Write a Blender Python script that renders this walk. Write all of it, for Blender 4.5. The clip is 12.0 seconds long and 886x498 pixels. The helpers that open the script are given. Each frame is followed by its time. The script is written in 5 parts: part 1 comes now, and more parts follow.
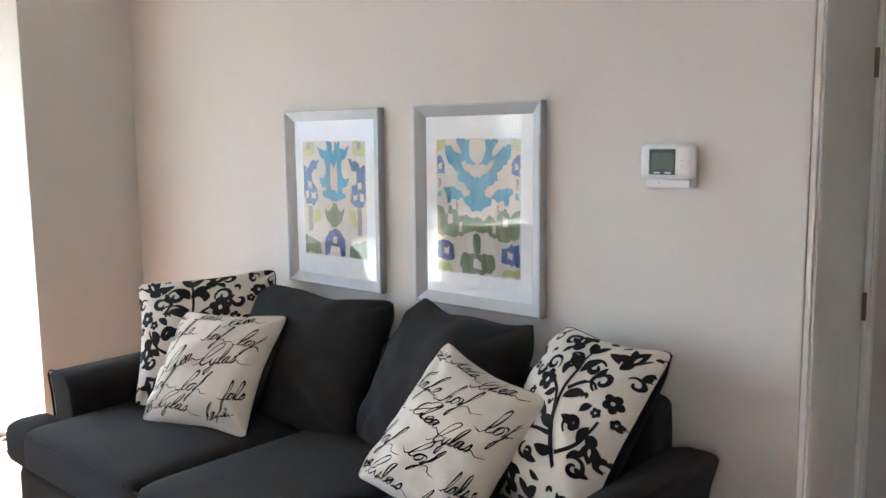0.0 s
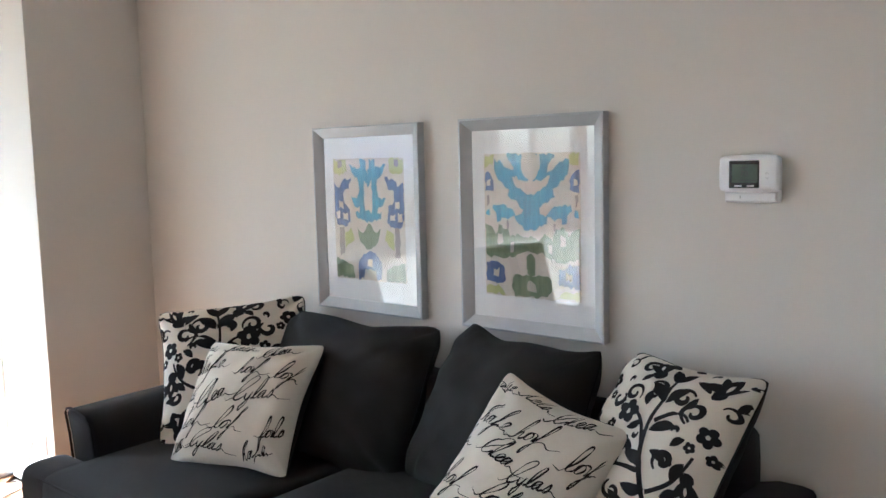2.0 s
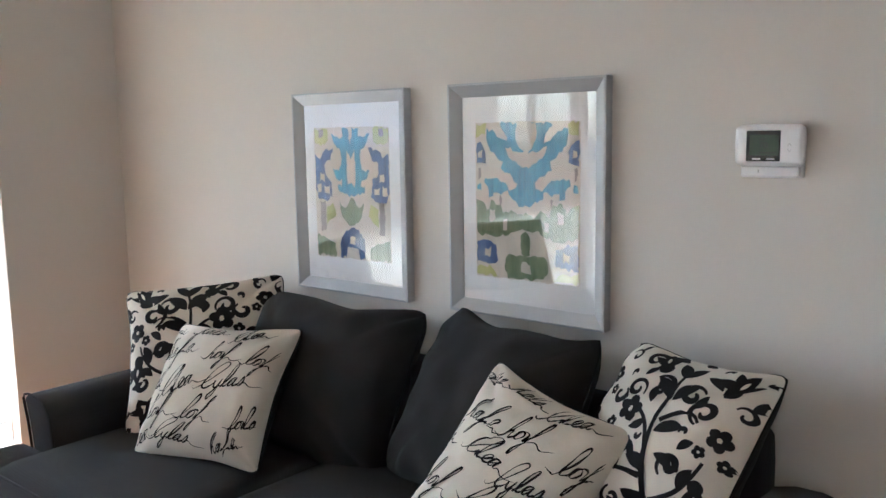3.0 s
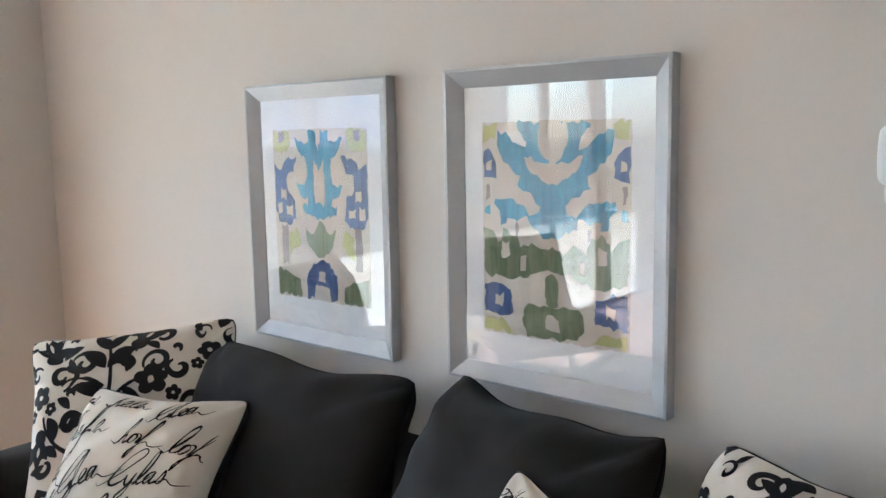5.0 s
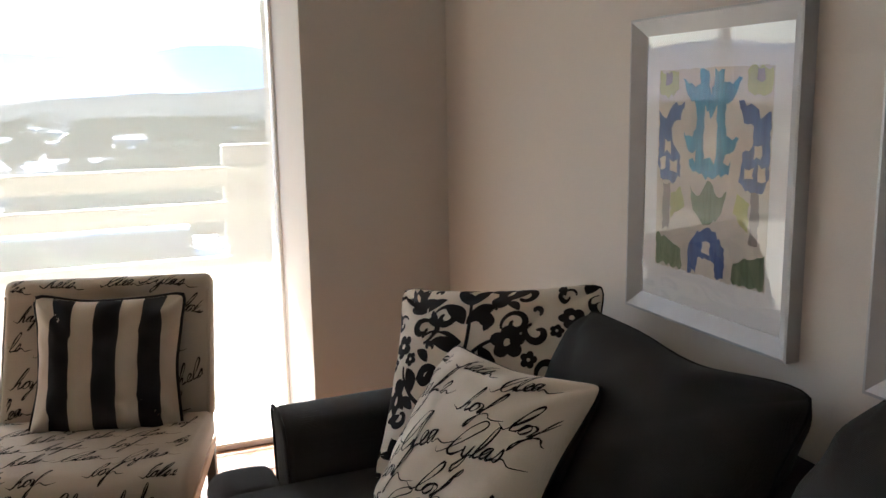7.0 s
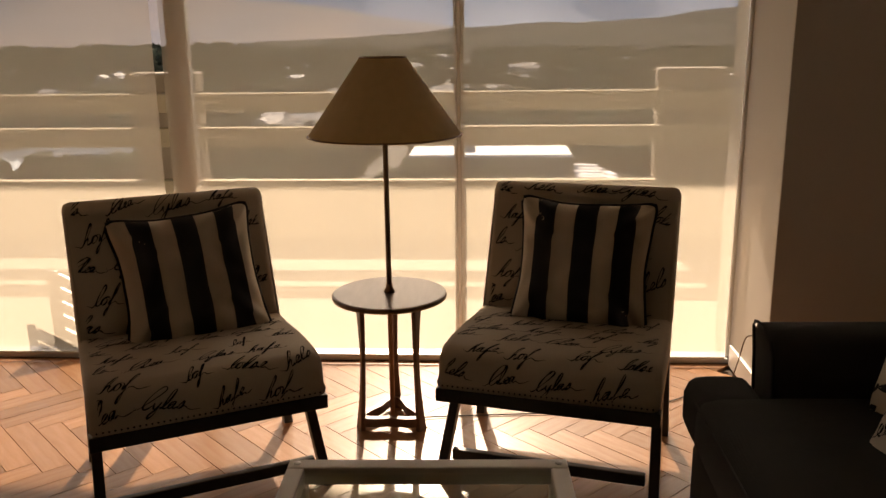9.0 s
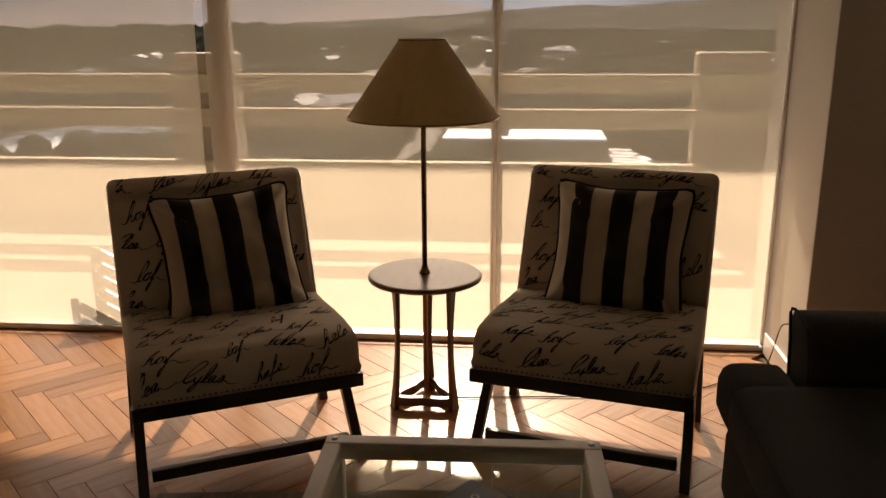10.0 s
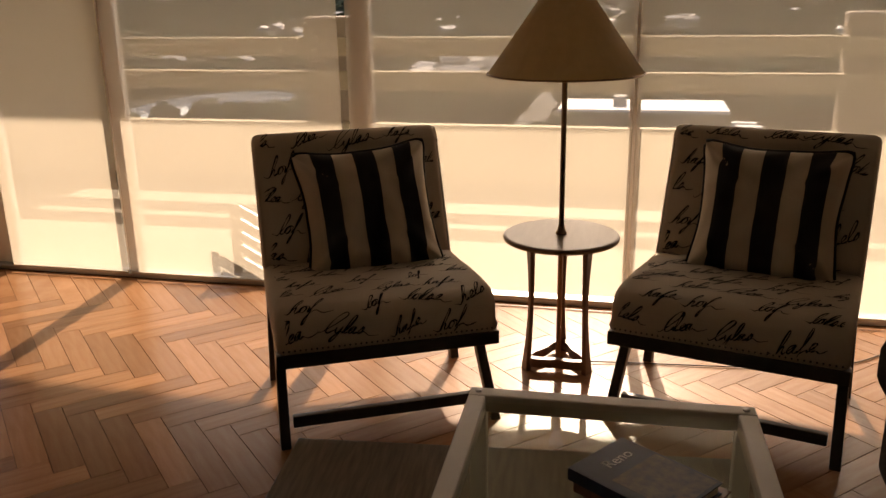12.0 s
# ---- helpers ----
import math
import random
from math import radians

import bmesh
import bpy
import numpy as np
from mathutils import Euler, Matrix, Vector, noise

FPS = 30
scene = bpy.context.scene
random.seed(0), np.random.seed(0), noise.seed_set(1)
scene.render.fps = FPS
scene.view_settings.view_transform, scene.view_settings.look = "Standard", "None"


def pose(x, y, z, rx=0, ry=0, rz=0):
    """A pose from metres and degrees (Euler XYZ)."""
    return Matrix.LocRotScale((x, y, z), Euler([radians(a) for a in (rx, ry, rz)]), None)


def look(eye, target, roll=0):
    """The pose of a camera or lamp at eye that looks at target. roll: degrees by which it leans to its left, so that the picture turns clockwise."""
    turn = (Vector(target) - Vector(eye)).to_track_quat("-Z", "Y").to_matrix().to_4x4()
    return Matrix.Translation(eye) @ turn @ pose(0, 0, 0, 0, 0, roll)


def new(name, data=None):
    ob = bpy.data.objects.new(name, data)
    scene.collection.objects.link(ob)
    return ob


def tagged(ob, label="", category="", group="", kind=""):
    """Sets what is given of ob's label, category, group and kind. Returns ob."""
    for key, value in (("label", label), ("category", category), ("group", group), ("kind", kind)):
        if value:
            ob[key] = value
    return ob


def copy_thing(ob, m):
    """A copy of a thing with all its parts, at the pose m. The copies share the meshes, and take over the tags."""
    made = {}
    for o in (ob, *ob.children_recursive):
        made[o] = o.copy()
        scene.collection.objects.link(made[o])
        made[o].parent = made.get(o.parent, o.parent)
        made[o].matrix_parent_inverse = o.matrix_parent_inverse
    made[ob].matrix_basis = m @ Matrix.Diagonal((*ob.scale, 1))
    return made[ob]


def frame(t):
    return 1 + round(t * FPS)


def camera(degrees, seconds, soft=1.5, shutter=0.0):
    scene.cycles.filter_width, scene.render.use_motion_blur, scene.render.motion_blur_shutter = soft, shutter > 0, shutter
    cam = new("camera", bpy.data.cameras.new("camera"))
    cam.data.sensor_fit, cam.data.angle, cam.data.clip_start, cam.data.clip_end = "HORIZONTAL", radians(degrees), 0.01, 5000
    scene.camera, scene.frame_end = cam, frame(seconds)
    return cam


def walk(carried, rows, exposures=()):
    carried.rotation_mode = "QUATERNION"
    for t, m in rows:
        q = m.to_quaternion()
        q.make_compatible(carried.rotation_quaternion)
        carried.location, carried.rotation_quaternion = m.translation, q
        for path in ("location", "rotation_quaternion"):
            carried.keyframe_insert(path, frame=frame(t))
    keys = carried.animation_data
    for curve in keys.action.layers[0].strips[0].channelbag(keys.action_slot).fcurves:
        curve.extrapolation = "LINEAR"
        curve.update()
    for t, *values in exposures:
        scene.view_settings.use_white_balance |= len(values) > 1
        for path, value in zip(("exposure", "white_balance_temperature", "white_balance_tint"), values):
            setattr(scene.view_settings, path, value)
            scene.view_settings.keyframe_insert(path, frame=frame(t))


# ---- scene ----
cam = camera(55.0, 12.0)
PATH = [
    (0, (3.941, -2.336, 1.526), (2.632, -0.846, 1.271), -0.6),
    (0.5, (3.92, -2.338, 1.523), (2.598, -0.854, 1.3), -0.7),
    (1, (3.835, -2.321, 1.517), (2.514, -0.834, 1.303), -0.9),
    (1.5, (3.722, -2.322, 1.521), (2.42, -0.818, 1.314), -1.3),
    (2, (3.639, -2.346, 1.517), (2.361, -0.823, 1.306), -1.4),
    (2.5, (3.596, -2.307, 1.5), (2.335, -0.773, 1.257), -1.2),
    (3, (3.517, -2.141, 1.495), (2.244, -0.622, 1.228), -0.9),
    (5, (3.071, -1.563, 1.498), (1.785, -0.054, 1.237), -1.0),
    (5.5, (2.996, -1.447, 1.489), (1.582, -0.056, 1.232), -1.1),
    (6, (2.924, -1.331, 1.49), (1.317, -0.169, 1.225), -1.3),
    (6.5, (2.886, -1.278, 1.476), (1.167, -0.302, 1.175), -1.2),
    (7, (2.864, -1.291, 1.471), (1.039, -0.553, 1.12), -1.0),
    (7.5, (2.871, -1.405, 1.444), (0.966, -0.934, 1.06), -0.9),
    (7.7, (2.866, -1.439, 1.457), (0.944, -1.084, 1.034), -1.1),
    (9.3, (2.903, -1.646, 1.423), (0.973, -1.8, 0.923), -0.4),
    (9.5, (2.909, -1.644, 1.432), (0.982, -1.814, 0.922), -0.3),
    (10, (2.917, -1.647, 1.428), (0.998, -1.834, 0.898), -0.3),
    (10.5, (2.929, -1.653, 1.432), (1.021, -1.879, 0.875), 0.2),
    (11, (2.944, -1.695, 1.428), (1.051, -2.013, 0.868), 0.5),
    (11.5, (2.939, -1.743, 1.399), (1.064, -2.168, 0.849), -0.3),
    (12, (2.915, -1.739, 1.378), (1.056, -2.18, 0.786), -1.0),
]
EXPOSURES = [(0, 4.07, 4800, 4), (0.5, 3.93, 4800, 4), (1.5, 3.75, 4800, 4), (3.0, 3.69, 4800, 4), (5.0, 3.92, 4800, 4), (5.5, 3.86, 4800, 4), (6.0, 3.50, 4800, 4), (6.5, 3.22, 4950, 5), (7.0, 2.86, 5400, 8), (7.7, 2.15, 6600, 11), (9.3, 0.70, 8600, 21), (10.5, 0.80, 8600, 21), (12.0, 0.82, 8600, 22)]
walk(cam, [(t, look(eye, target, roll)) for t, eye, target, roll in PATH],
     exposures=EXPOSURES)

# ---------------------------------------------------------------- light
SUN_ELEV, SUN_AZ = 35.0, -4.0        # sun comes from outside the glazing, almost square to it
world = bpy.data.worlds.new("sky")
scene.world = world
world.use_nodes = True
wn = world.node_tree
wn.nodes.clear()
sky = wn.nodes.new("ShaderNodeTexSky")
sky.sky_type, sky.sun_disc = "NISHITA", False
sky.sun_elevation, sky.sun_rotation = radians(SUN_ELEV), radians(270)
sky.air_density, sky.dust_density = 1.0, 2.0
wbg = wn.nodes.new("ShaderNodeBackground")
wbg.inputs["Strength"].default_value = 0.13
wout = wn.nodes.new("ShaderNodeOutputWorld")
wn.links.new(sky.outputs[0], wbg.inputs[0])
wn.links.new(wbg.outputs[0], wout.inputs[0])

sun = new("sun", bpy.data.lights.new("sun", "SUN"))
sun.data.energy, sun.data.angle, sun.data.color = 5.0, radians(0.6), (1.0, 0.93, 0.82)
_e = radians(SUN_ELEV)
_a = radians(SUN_AZ)
sun.matrix_world = look((0, 0, 0), (math.cos(_e) * math.cos(_a), -math.cos(_e) * math.sin(_a), -math.sin(_e)))
sun.location = (-8, 0, 12)


# ---------------------------------------------------------------- materials
def mat(name, base=(0.5, 0.5, 0.5), rough=0.6, metal=0.0, var=0.0, scale=8.0, fine=120.0, bump=0.0, second=None, coat=0.0, sheen=0.0, stretch=(1, 1, 1), island=0.0, spec=0.5, obj_random=0.0):
    m = bpy.data.materials.new(name)
    m.use_nodes = True
    nt = m.node_tree
    b = nt.nodes["Principled BSDF"]
    b.inputs["Roughness"].default_value = rough
    b.inputs["Metallic"].default_value = metal
    b.inputs["Specular IOR Level"].default_value = spec
    b.inputs["Coat Weight"].default_value = coat
    b.inputs["Sheen Weight"].default_value = sheen
    b.inputs["Base Color"].default_value = (*base, 1)
    if not (var or bump or second or island or obj_random):
        return m
    tc = nt.nodes.new("ShaderNodeTexCoord")
    mp = nt.nodes.new("ShaderNodeMapping")
    mp.inputs["Scale"].default_value = stretch
    nt.links.new(tc.outputs["Object"], mp.inputs[0])
    n1 = nt.nodes.new("ShaderNodeTexNoise")
    n1.inputs["Scale"].default_value, n1.inputs["Detail"].default_value = scale, 5
    n2 = nt.nodes.new("ShaderNodeTexNoise")
    n2.inputs["Scale"].default_value, n2.inputs["Detail"].default_value = fine, 3
    for n in (n1, n2):
        nt.links.new(mp.outputs[0], n.inputs["Vector"])
    add = nt.nodes.new("ShaderNodeMath")
    add.operation = "MULTIPLY_ADD"
    add.inputs[1].default_value = 0.35
    nt.links.new(n2.outputs["Fac"], add.inputs[0])
    nt.links.new(n1.outputs["Fac"], add.inputs[2])
    ramp = nt.nodes.new("ShaderNodeValToRGB")
    lo = second or tuple(c * (1 - var) for c in base)
    hi = base if second else tuple(min(1, c * (1 + var)) for c in base)
    ramp.color_ramp.elements[0].position, ramp.color_ramp.elements[0].color = 0.42, (*lo, 1)
    ramp.color_ramp.elements[1].position, ramp.color_ramp.elements[1].color = 0.92, (*hi, 1)
    nt.links.new(add.outputs[0], ramp.inputs[0])
    col = ramp.outputs[0]
    if obj_random or island:
        hsv = nt.nodes.new("ShaderNodeHueSaturation")
        rng = nt.nodes.new("ShaderNodeMapRange")
        if obj_random:
            src = nt.nodes.new("ShaderNodeObjectInfo").outputs["Random"]
        else:
            src = nt.nodes.new("ShaderNodeNewGeometry").outputs["Random Per Island"]
        k = obj_random or island
        rng.inputs["To Min"].default_value, rng.inputs["To Max"].default_value = 1 - k, 1 + k
        nt.links.new(src, rng.inputs[0])
        nt.links.new(rng.outputs[0], hsv.inputs["Value"])
        nt.links.new(col, hsv.inputs["Color"])
        col = hsv.outputs[0]
    nt.links.new(col, b.inputs["Base Color"])
    if bump:
        bp = nt.nodes.new("ShaderNodeBump")
        bp.inputs["Strength"].default_value, bp.inputs["Distance"].default_value = bump, 0.004
        nt.links.new(n2.outputs["Fac"], bp.inputs["Height"])
        nt.links.new(bp.outputs[0], b.inputs["Normal"])
    return m


def woven(name, base, second, threads=900.0, bump=0.3, rough=0.9, sheen=0.15, var_scale=6.0):
    """Cloth: two crossed thread waves for relief, and a slow change of tone."""
    m = mat(name, base, rough, var=0.1, scale=var_scale, fine=400, second=second, sheen=sheen, spec=0.15)
    nt = m.node_tree
    b = nt.nodes["Principled BSDF"]
    tc = nt.nodes.new("ShaderNodeTexCoord")
    waves = []
    for axis in ("X", "Z"):
        w = nt.nodes.new("ShaderNodeTexWave")
        w.bands_direction = axis
        w.inputs["Scale"].default_value, w.inputs["Distortion"].default_value = threads / 6.0, 1.5
        nt.links.new(tc.outputs["Object"], w.inputs[0])
        waves.append(w)
    mul = nt.nodes.new("ShaderNodeMath")
    mul.operation = "ADD"
    nt.links.new(waves[0].outputs["Fac"], mul.inputs[0])
    nt.links.new(waves[1].outputs["Fac"], mul.inputs[1])
    bp = nt.nodes.new("ShaderNodeBump")
    bp.inputs["Strength"].default_value, bp.inputs["Distance"].default_value = bump, 0.001
    nt.links.new(mul.outputs[0], bp.inputs["Height"])
    nt.links.new(bp.outputs[0], b.inputs["Normal"])
    return m


def pane(name, tint=(1, 1, 1), ior=1.5, rough=0.0):
    """Thin sheet of glass: clear, with a mirror gloss that grows at a slant."""
    m = bpy.data.materials.new(name)
    m.use_nodes = True
    nt = m.node_tree
    nt.nodes.clear()
    out = nt.nodes.new("ShaderNodeOutputMaterial")
    mix = nt.nodes.new("ShaderNodeMixShader")
    tr = nt.nodes.new("ShaderNodeBsdfTransparent")
    tr.inputs[0].default_value = (*tint, 1)
    gl = nt.nodes.new("ShaderNodeBsdfGlossy")
    gl.inputs["Roughness"].default_value = rough
    lw = nt.nodes.new("ShaderNodeLayerWeight")
    lw.inputs["Blend"].default_value = 0.5
    pw = nt.nodes.new("ShaderNodeMath")
    pw.operation = "POWER"
    pw.inputs[1].default_value = 5.0
    fr = nt.nodes.new("ShaderNodeMath")
    fr.operation = "MULTIPLY_ADD"
    f0 = ((ior - 1) / (ior + 1)) ** 2
    fr.inputs[1].default_value, fr.inputs[2].default_value = 1 - f0, f0
    nt.links.new(lw.outputs["Facing"], pw.inputs[0])
    nt.links.new(pw.outputs[0], fr.inputs[0])
    nt.links.new(fr.outputs[0], mix.inputs[0])
    nt.links.new(tr.outputs[0], mix.inputs[1])
    nt.links.new(gl.outputs[0], mix.inputs[2])
    nt.links.new(mix.outputs[0], out.inputs[0])
    return m


def screen_cloth(name, openness=0.58, cloth=(0.85, 0.77, 0.635)):
    """Solar screen: open weave that lets part of the view through and glows where the sun falls on it."""
    m = bpy.data.materials.new(name)
    m.use_nodes = True
    nt = m.node_tree
    nt.nodes.clear()
    out = nt.nodes.new("ShaderNodeOutputMaterial")
    mix = nt.nodes.new("ShaderNodeMixShader")
    tr = nt.nodes.new("ShaderNodeBsdfTransparent")
    tl = nt.nodes.new("ShaderNodeBsdfTranslucent")
    df = nt.nodes.new("ShaderNodeBsdfDiffuse")
    both = nt.nodes.new("ShaderNodeMixShader")
    tc = nt.nodes.new("ShaderNodeTexCoord")
    nz = nt.nodes.new("ShaderNodeTexNoise")
    nz.inputs["Scale"].default_value = 3.0
    rp = nt.nodes.new("ShaderNodeValToRGB")
    rp.color_ramp.elements[0].color = (*[c * 0.94 for c in cloth], 1)
    rp.color_ramp.elements[1].color = (*cloth, 1)
    nt.links.new(tc.outputs["Object"], nz.inputs[0])
    nt.links.new(nz.outputs["Fac"], rp.inputs[0])
    nt.links.new(rp.outputs[0], tl.inputs[0])
    nt.links.new(rp.outputs[0], df.inputs[0])
    both.inputs[0].default_value = 0.28
    nt.links.new(tl.outputs[0], both.inputs[1])
    nt.links.new(df.outputs[0], both.inputs[2])
    mix.inputs[0].default_value = 1 - openness
    nt.links.new(tr.outputs[0], mix.inputs[1])
    nt.links.new(both.outputs[0], mix.inputs[2])
    nt.links.new(mix.outputs[0], out.inputs[0])
    return m


M_WALL = mat("wall_paint", (0.66, 0.625, 0.575), 0.75, var=0.025, scale=1.2, fine=260, bump=0.06, spec=0.25)
M_TRIM = mat("white_trim_paint", (0.82, 0.80, 0.75), 0.4, var=0.03, scale=4)
M_DOOR = mat("door_paint", (0.80, 0.78, 0.69), 0.45, var=0.03, scale=3)
M_CEIL = mat("ceiling_paint", (0.78, 0.77, 0.74), 0.85, var=0.02, scale=2, fine=200, bump=0.05)
M_OAK = mat("parquet_wood", (0.42, 0.225, 0.12), 0.24, var=0.2, scale=5, fine=60, bump=0.05, second=(0.32, 0.15, 0.072), stretch=(1.0, 9.0, 6.0), obj_random=0.28, spec=0.28)
M_OAK_REST = mat("parquet_wood_rest", (0.42, 0.225, 0.12), 0.24, var=0.2, scale=5, fine=60, bump=0.05, second=(0.32, 0.15, 0.072), stretch=(2.0, 2.0, 6.0), island=0.28, spec=0.28)
M_GROUT = mat("floor_bed", (0.06, 0.035, 0.02), 0.9, var=0.2, scale=10)
M_CHAR = woven("charcoal_cloth", (0.029, 0.0275, 0.0278), (0.018, 0.0172, 0.0178), 700, 0.35, sheen=0.05)
M_CHAR_DK = woven("charcoal_piping_cloth", (0.022, 0.021, 0.022), (0.014, 0.014, 0.015), 700, 0.3, sheen=0.05)
M_CREAM = woven("cream_linen", (0.74, 0.68, 0.59), (0.64, 0.585, 0.50), 800, 0.3)
M_INK = woven("black_print", (0.022, 0.021, 0.024), (0.014, 0.014, 0.017), 800, 0.2, sheen=0.0)
M_UPH = woven("oatmeal_upholstery", (0.52, 0.46, 0.38), (0.45, 0.39, 0.315), 800, 0.3)
M_BLACKWOOD = mat("black_stained_wood", (0.022, 0.017, 0.014), 0.38, var=0.3, scale=6, fine=80, stretch=(1, 8, 8), bump=0.05)
M_SUNLIT_RAIL = mat("sunlit_rail_wood", (0.50, 0.32, 0.17), 0.5, var=0.15, scale=6, fine=60, stretch=(1, 8, 8))
M_WALNUT = mat("walnut_wood", (0.17, 0.085, 0.045), 0.36, var=0.25, scale=7, fine=70, second=(0.10, 0.048, 0.026), stretch=(5, 5, 1), bump=0.04)
M_TOP = mat("table_laminate", (0.20, 0.135, 0.10), 0.28, var=0.12, scale=9, fine=90, stretch=(1, 6, 1))
M_BRONZE = mat("dark_bronze", (0.24, 0.14, 0.075), 0.42, metal=0.5, var=0.15, scale=20)
M_SILVER = mat("silver_painted_wood", (0.47, 0.48, 0.49), 0.42, metal=0.25, var=0.05, scale=14, fine=300, stretch=(1, 1, 1))
M_MAT = mat("white_mount_board", (0.86, 0.86, 0.87), 0.8, var=0.015, scale=20, fine=500)
M_PAPER = mat("raw_linen_paper", (0.66, 0.61, 0.54), 0.85, var=0.07, scale=22, fine=160, stretch=(1, 1, 0.12))
M_TEAL = mat("teal_dye", (0.13, 0.40, 0.58), 0.85, scale=60, fine=240, second=(0.05, 0.20, 0.36), stretch=(1, 1, 0.1))
M_INDIGO = mat("indigo_dye", (0.13, 0.20, 0.44), 0.85, scale=60, fine=240, second=(0.06, 0.09, 0.23), stretch=(1, 1, 0.1))
M_GREEN = mat("sage_dye", (0.26, 0.32, 0.20), 0.85, scale=60, fine=240, second=(0.13, 0.17, 0.09), stretch=(1, 1, 0.1))
M_LIME = mat("lime_dye", (0.55, 0.55, 0.22), 0.85, scale=16, fine=150, second=(0.42, 0.43, 0.18), stretch=(1, 1, 0.1))
M_TAUPE = mat("taupe_dye", (0.34, 0.29, 0.26), 0.85, scale=16, fine=150, second=(0.25, 0.22, 0.20), stretch=(1, 1, 0.1))
M_GLASS = pane("clear_glass", (0.985, 0.99, 0.985))
M_ARTGLASS = pane("picture_glass", (0.96, 0.96, 0.96), 1.95)
M_TABLEGLASS = pane("table_glass", (0.90, 0.94, 0.91), 1.52)
M_SCREEN = screen_cloth("solar_screen_cloth")
M_ALU = mat("window_aluminium", (0.86, 0.84, 0.81), 0.4, metal=0.2, var=0.04, scale=6)
M_SILLMETAL = mat("grey_track_metal", (0.42, 0.42, 0.42), 0.35, metal=0.7, var=0.05, scale=9)
M_PLASTIC = mat("white_plastic", (0.80, 0.79, 0.80), 0.35, var=0.015, scale=9)
M_BEZEL = mat("black_bezel_plastic", (0.012, 0.014, 0.013), 0.2)
M_LCD = mat("green_grey_lcd", (0.055, 0.085, 0.060), 0.22, var=0.08, scale=40)
M_DIGIT = mat("lcd_digit", (0.015, 0.022, 0.017), 0.4)
M_GREYPRINT = mat("grey_print", (0.45, 0.45, 0.45), 0.5)
M_CREAMMETAL = mat("cream_painted_metal", (0.55, 0.53, 0.47), 0.38, var=0.04, scale=12)
M_STEEL = mat("bolt_steel", (0.6, 0.6, 0.58), 0.3, metal=1.0)
M_BRASS = mat("aged_hinge_metal", (0.16, 0.13, 0.09), 0.4, metal=0.9)
M_RUG = mat("worn_rug_wool", (0.25, 0.21, 0.165), 0.95, scale=7, fine=90, second=(0.12, 0.095, 0.075), stretch=(1.0, 9.0, 1.0), bump=0.5, sheen=0.1)
M_BOOK = mat("navy_book_jacket", (0.020, 0.035, 0.085), 0.4, scale=18, fine=70, second=(0.012, 0.018, 0.04), spec=0.3)
M_BOOKPIC = mat("dark_photo_print", (0.16, 0.12, 0.09), 0.4, scale=45, fine=120, second=(0.015, 0.025, 0.05), spec=0.3)
M_BOOK2 = mat("maroon_book_jacket", (0.22, 0.09, 0.055), 0.35, scale=18, fine=70, second=(0.10, 0.05, 0.04))
M_PAGES = mat("book_pages", (0.68, 0.63, 0.52), 0.85, scale=10, fine=300, second=(0.55, 0.50, 0.41), stretch=(1, 1, 30))
M_TITLE = mat("pale_title_ink", (0.55, 0.57, 0.60), 0.4)
M_CONC = mat("cream_painted_concrete", (0.62, 0.545, 0.40), 0.85, var=0.06, scale=3, fine=90, bump=0.15)
M_POST = mat("taupe_painted_concrete", (0.42, 0.36, 0.29), 0.85, var=0.06, scale=3, fine=90, bump=0.15)
M_BALFLOOR = mat("balcony_coating", (0.21, 0.19, 0.155), 0.8, var=0.08, scale=5, fine=120, bump=0.1)
M_CORD = mat("brown_cord", (0.10, 0.055, 0.03), 0.5)


def shade_cloth():
    m = bpy.data.materials.new("parchment_shade")
    m.use_nodes = True
    nt = m.node_tree
    b = nt.nodes["Principled BSDF"]
    b.inputs["Base Color"].default_value = (0.62, 0.47, 0.26, 1)
    b.inputs["Roughness"].default_value = 0.8
    tl = nt.nodes.new("ShaderNodeBsdfTranslucent")
    tc = nt.nodes.new("ShaderNodeTexCoord")
    nz = nt.nodes.new("ShaderNodeTexNoise")
    nz.inputs["Scale"].default_value, nz.inputs["Detail"].default_value = 30, 6
    rp = nt.nodes.new("ShaderNodeValToRGB")
    rp.color_ramp.elements[0].color, rp.color_ramp.elements[1].color = (0.54, 0.43, 0.26, 1), (0.64, 0.53, 0.34, 1)
    nt.links.new(tc.outputs["Object"], nz.inputs[0])
    nt.links.new(nz.outputs["Fac"], rp.inputs[0])
    nt.links.new(rp.outputs[0], b.inputs["Base Color"])
    nt.links.new(rp.outputs[0], tl.inputs[0])
    mix = nt.nodes.new("ShaderNodeMixShader")
    mix.inputs[0].default_value = 0.45
    nt.links.new(b.outputs[0], mix.inputs[1])
    nt.links.new(tl.outputs[0], mix.inputs[2])
    nt.links.new(mix.outputs[0], nt.nodes["Material Output"].inputs[0])
    return m


M_SHADE = shade_cloth()


# ---------------------------------------------------------------- mesh tools
def part(name, bm, material, parent=None, label="", smooth=False):
    """Links a bmesh as one mesh object, under a thing or a part if given."""
    me = bpy.data.meshes.new(name)
    bm.normal_update()
    bm.to_mesh(me)
    bm.free()
    me.materials.append(material)
    if smooth:
        me.shade_smooth()
    ob = new(name, me)
    if parent:
        ob.parent = parent
    if label:
        tagged(ob, label)
    return ob


def thing(name, m, label, category, group="", kind=""):
    ob = new(name)
    ob.matrix_world = m
    ob.empty_display_size = 0.1
    return tagged(ob, label, category, group, kind)


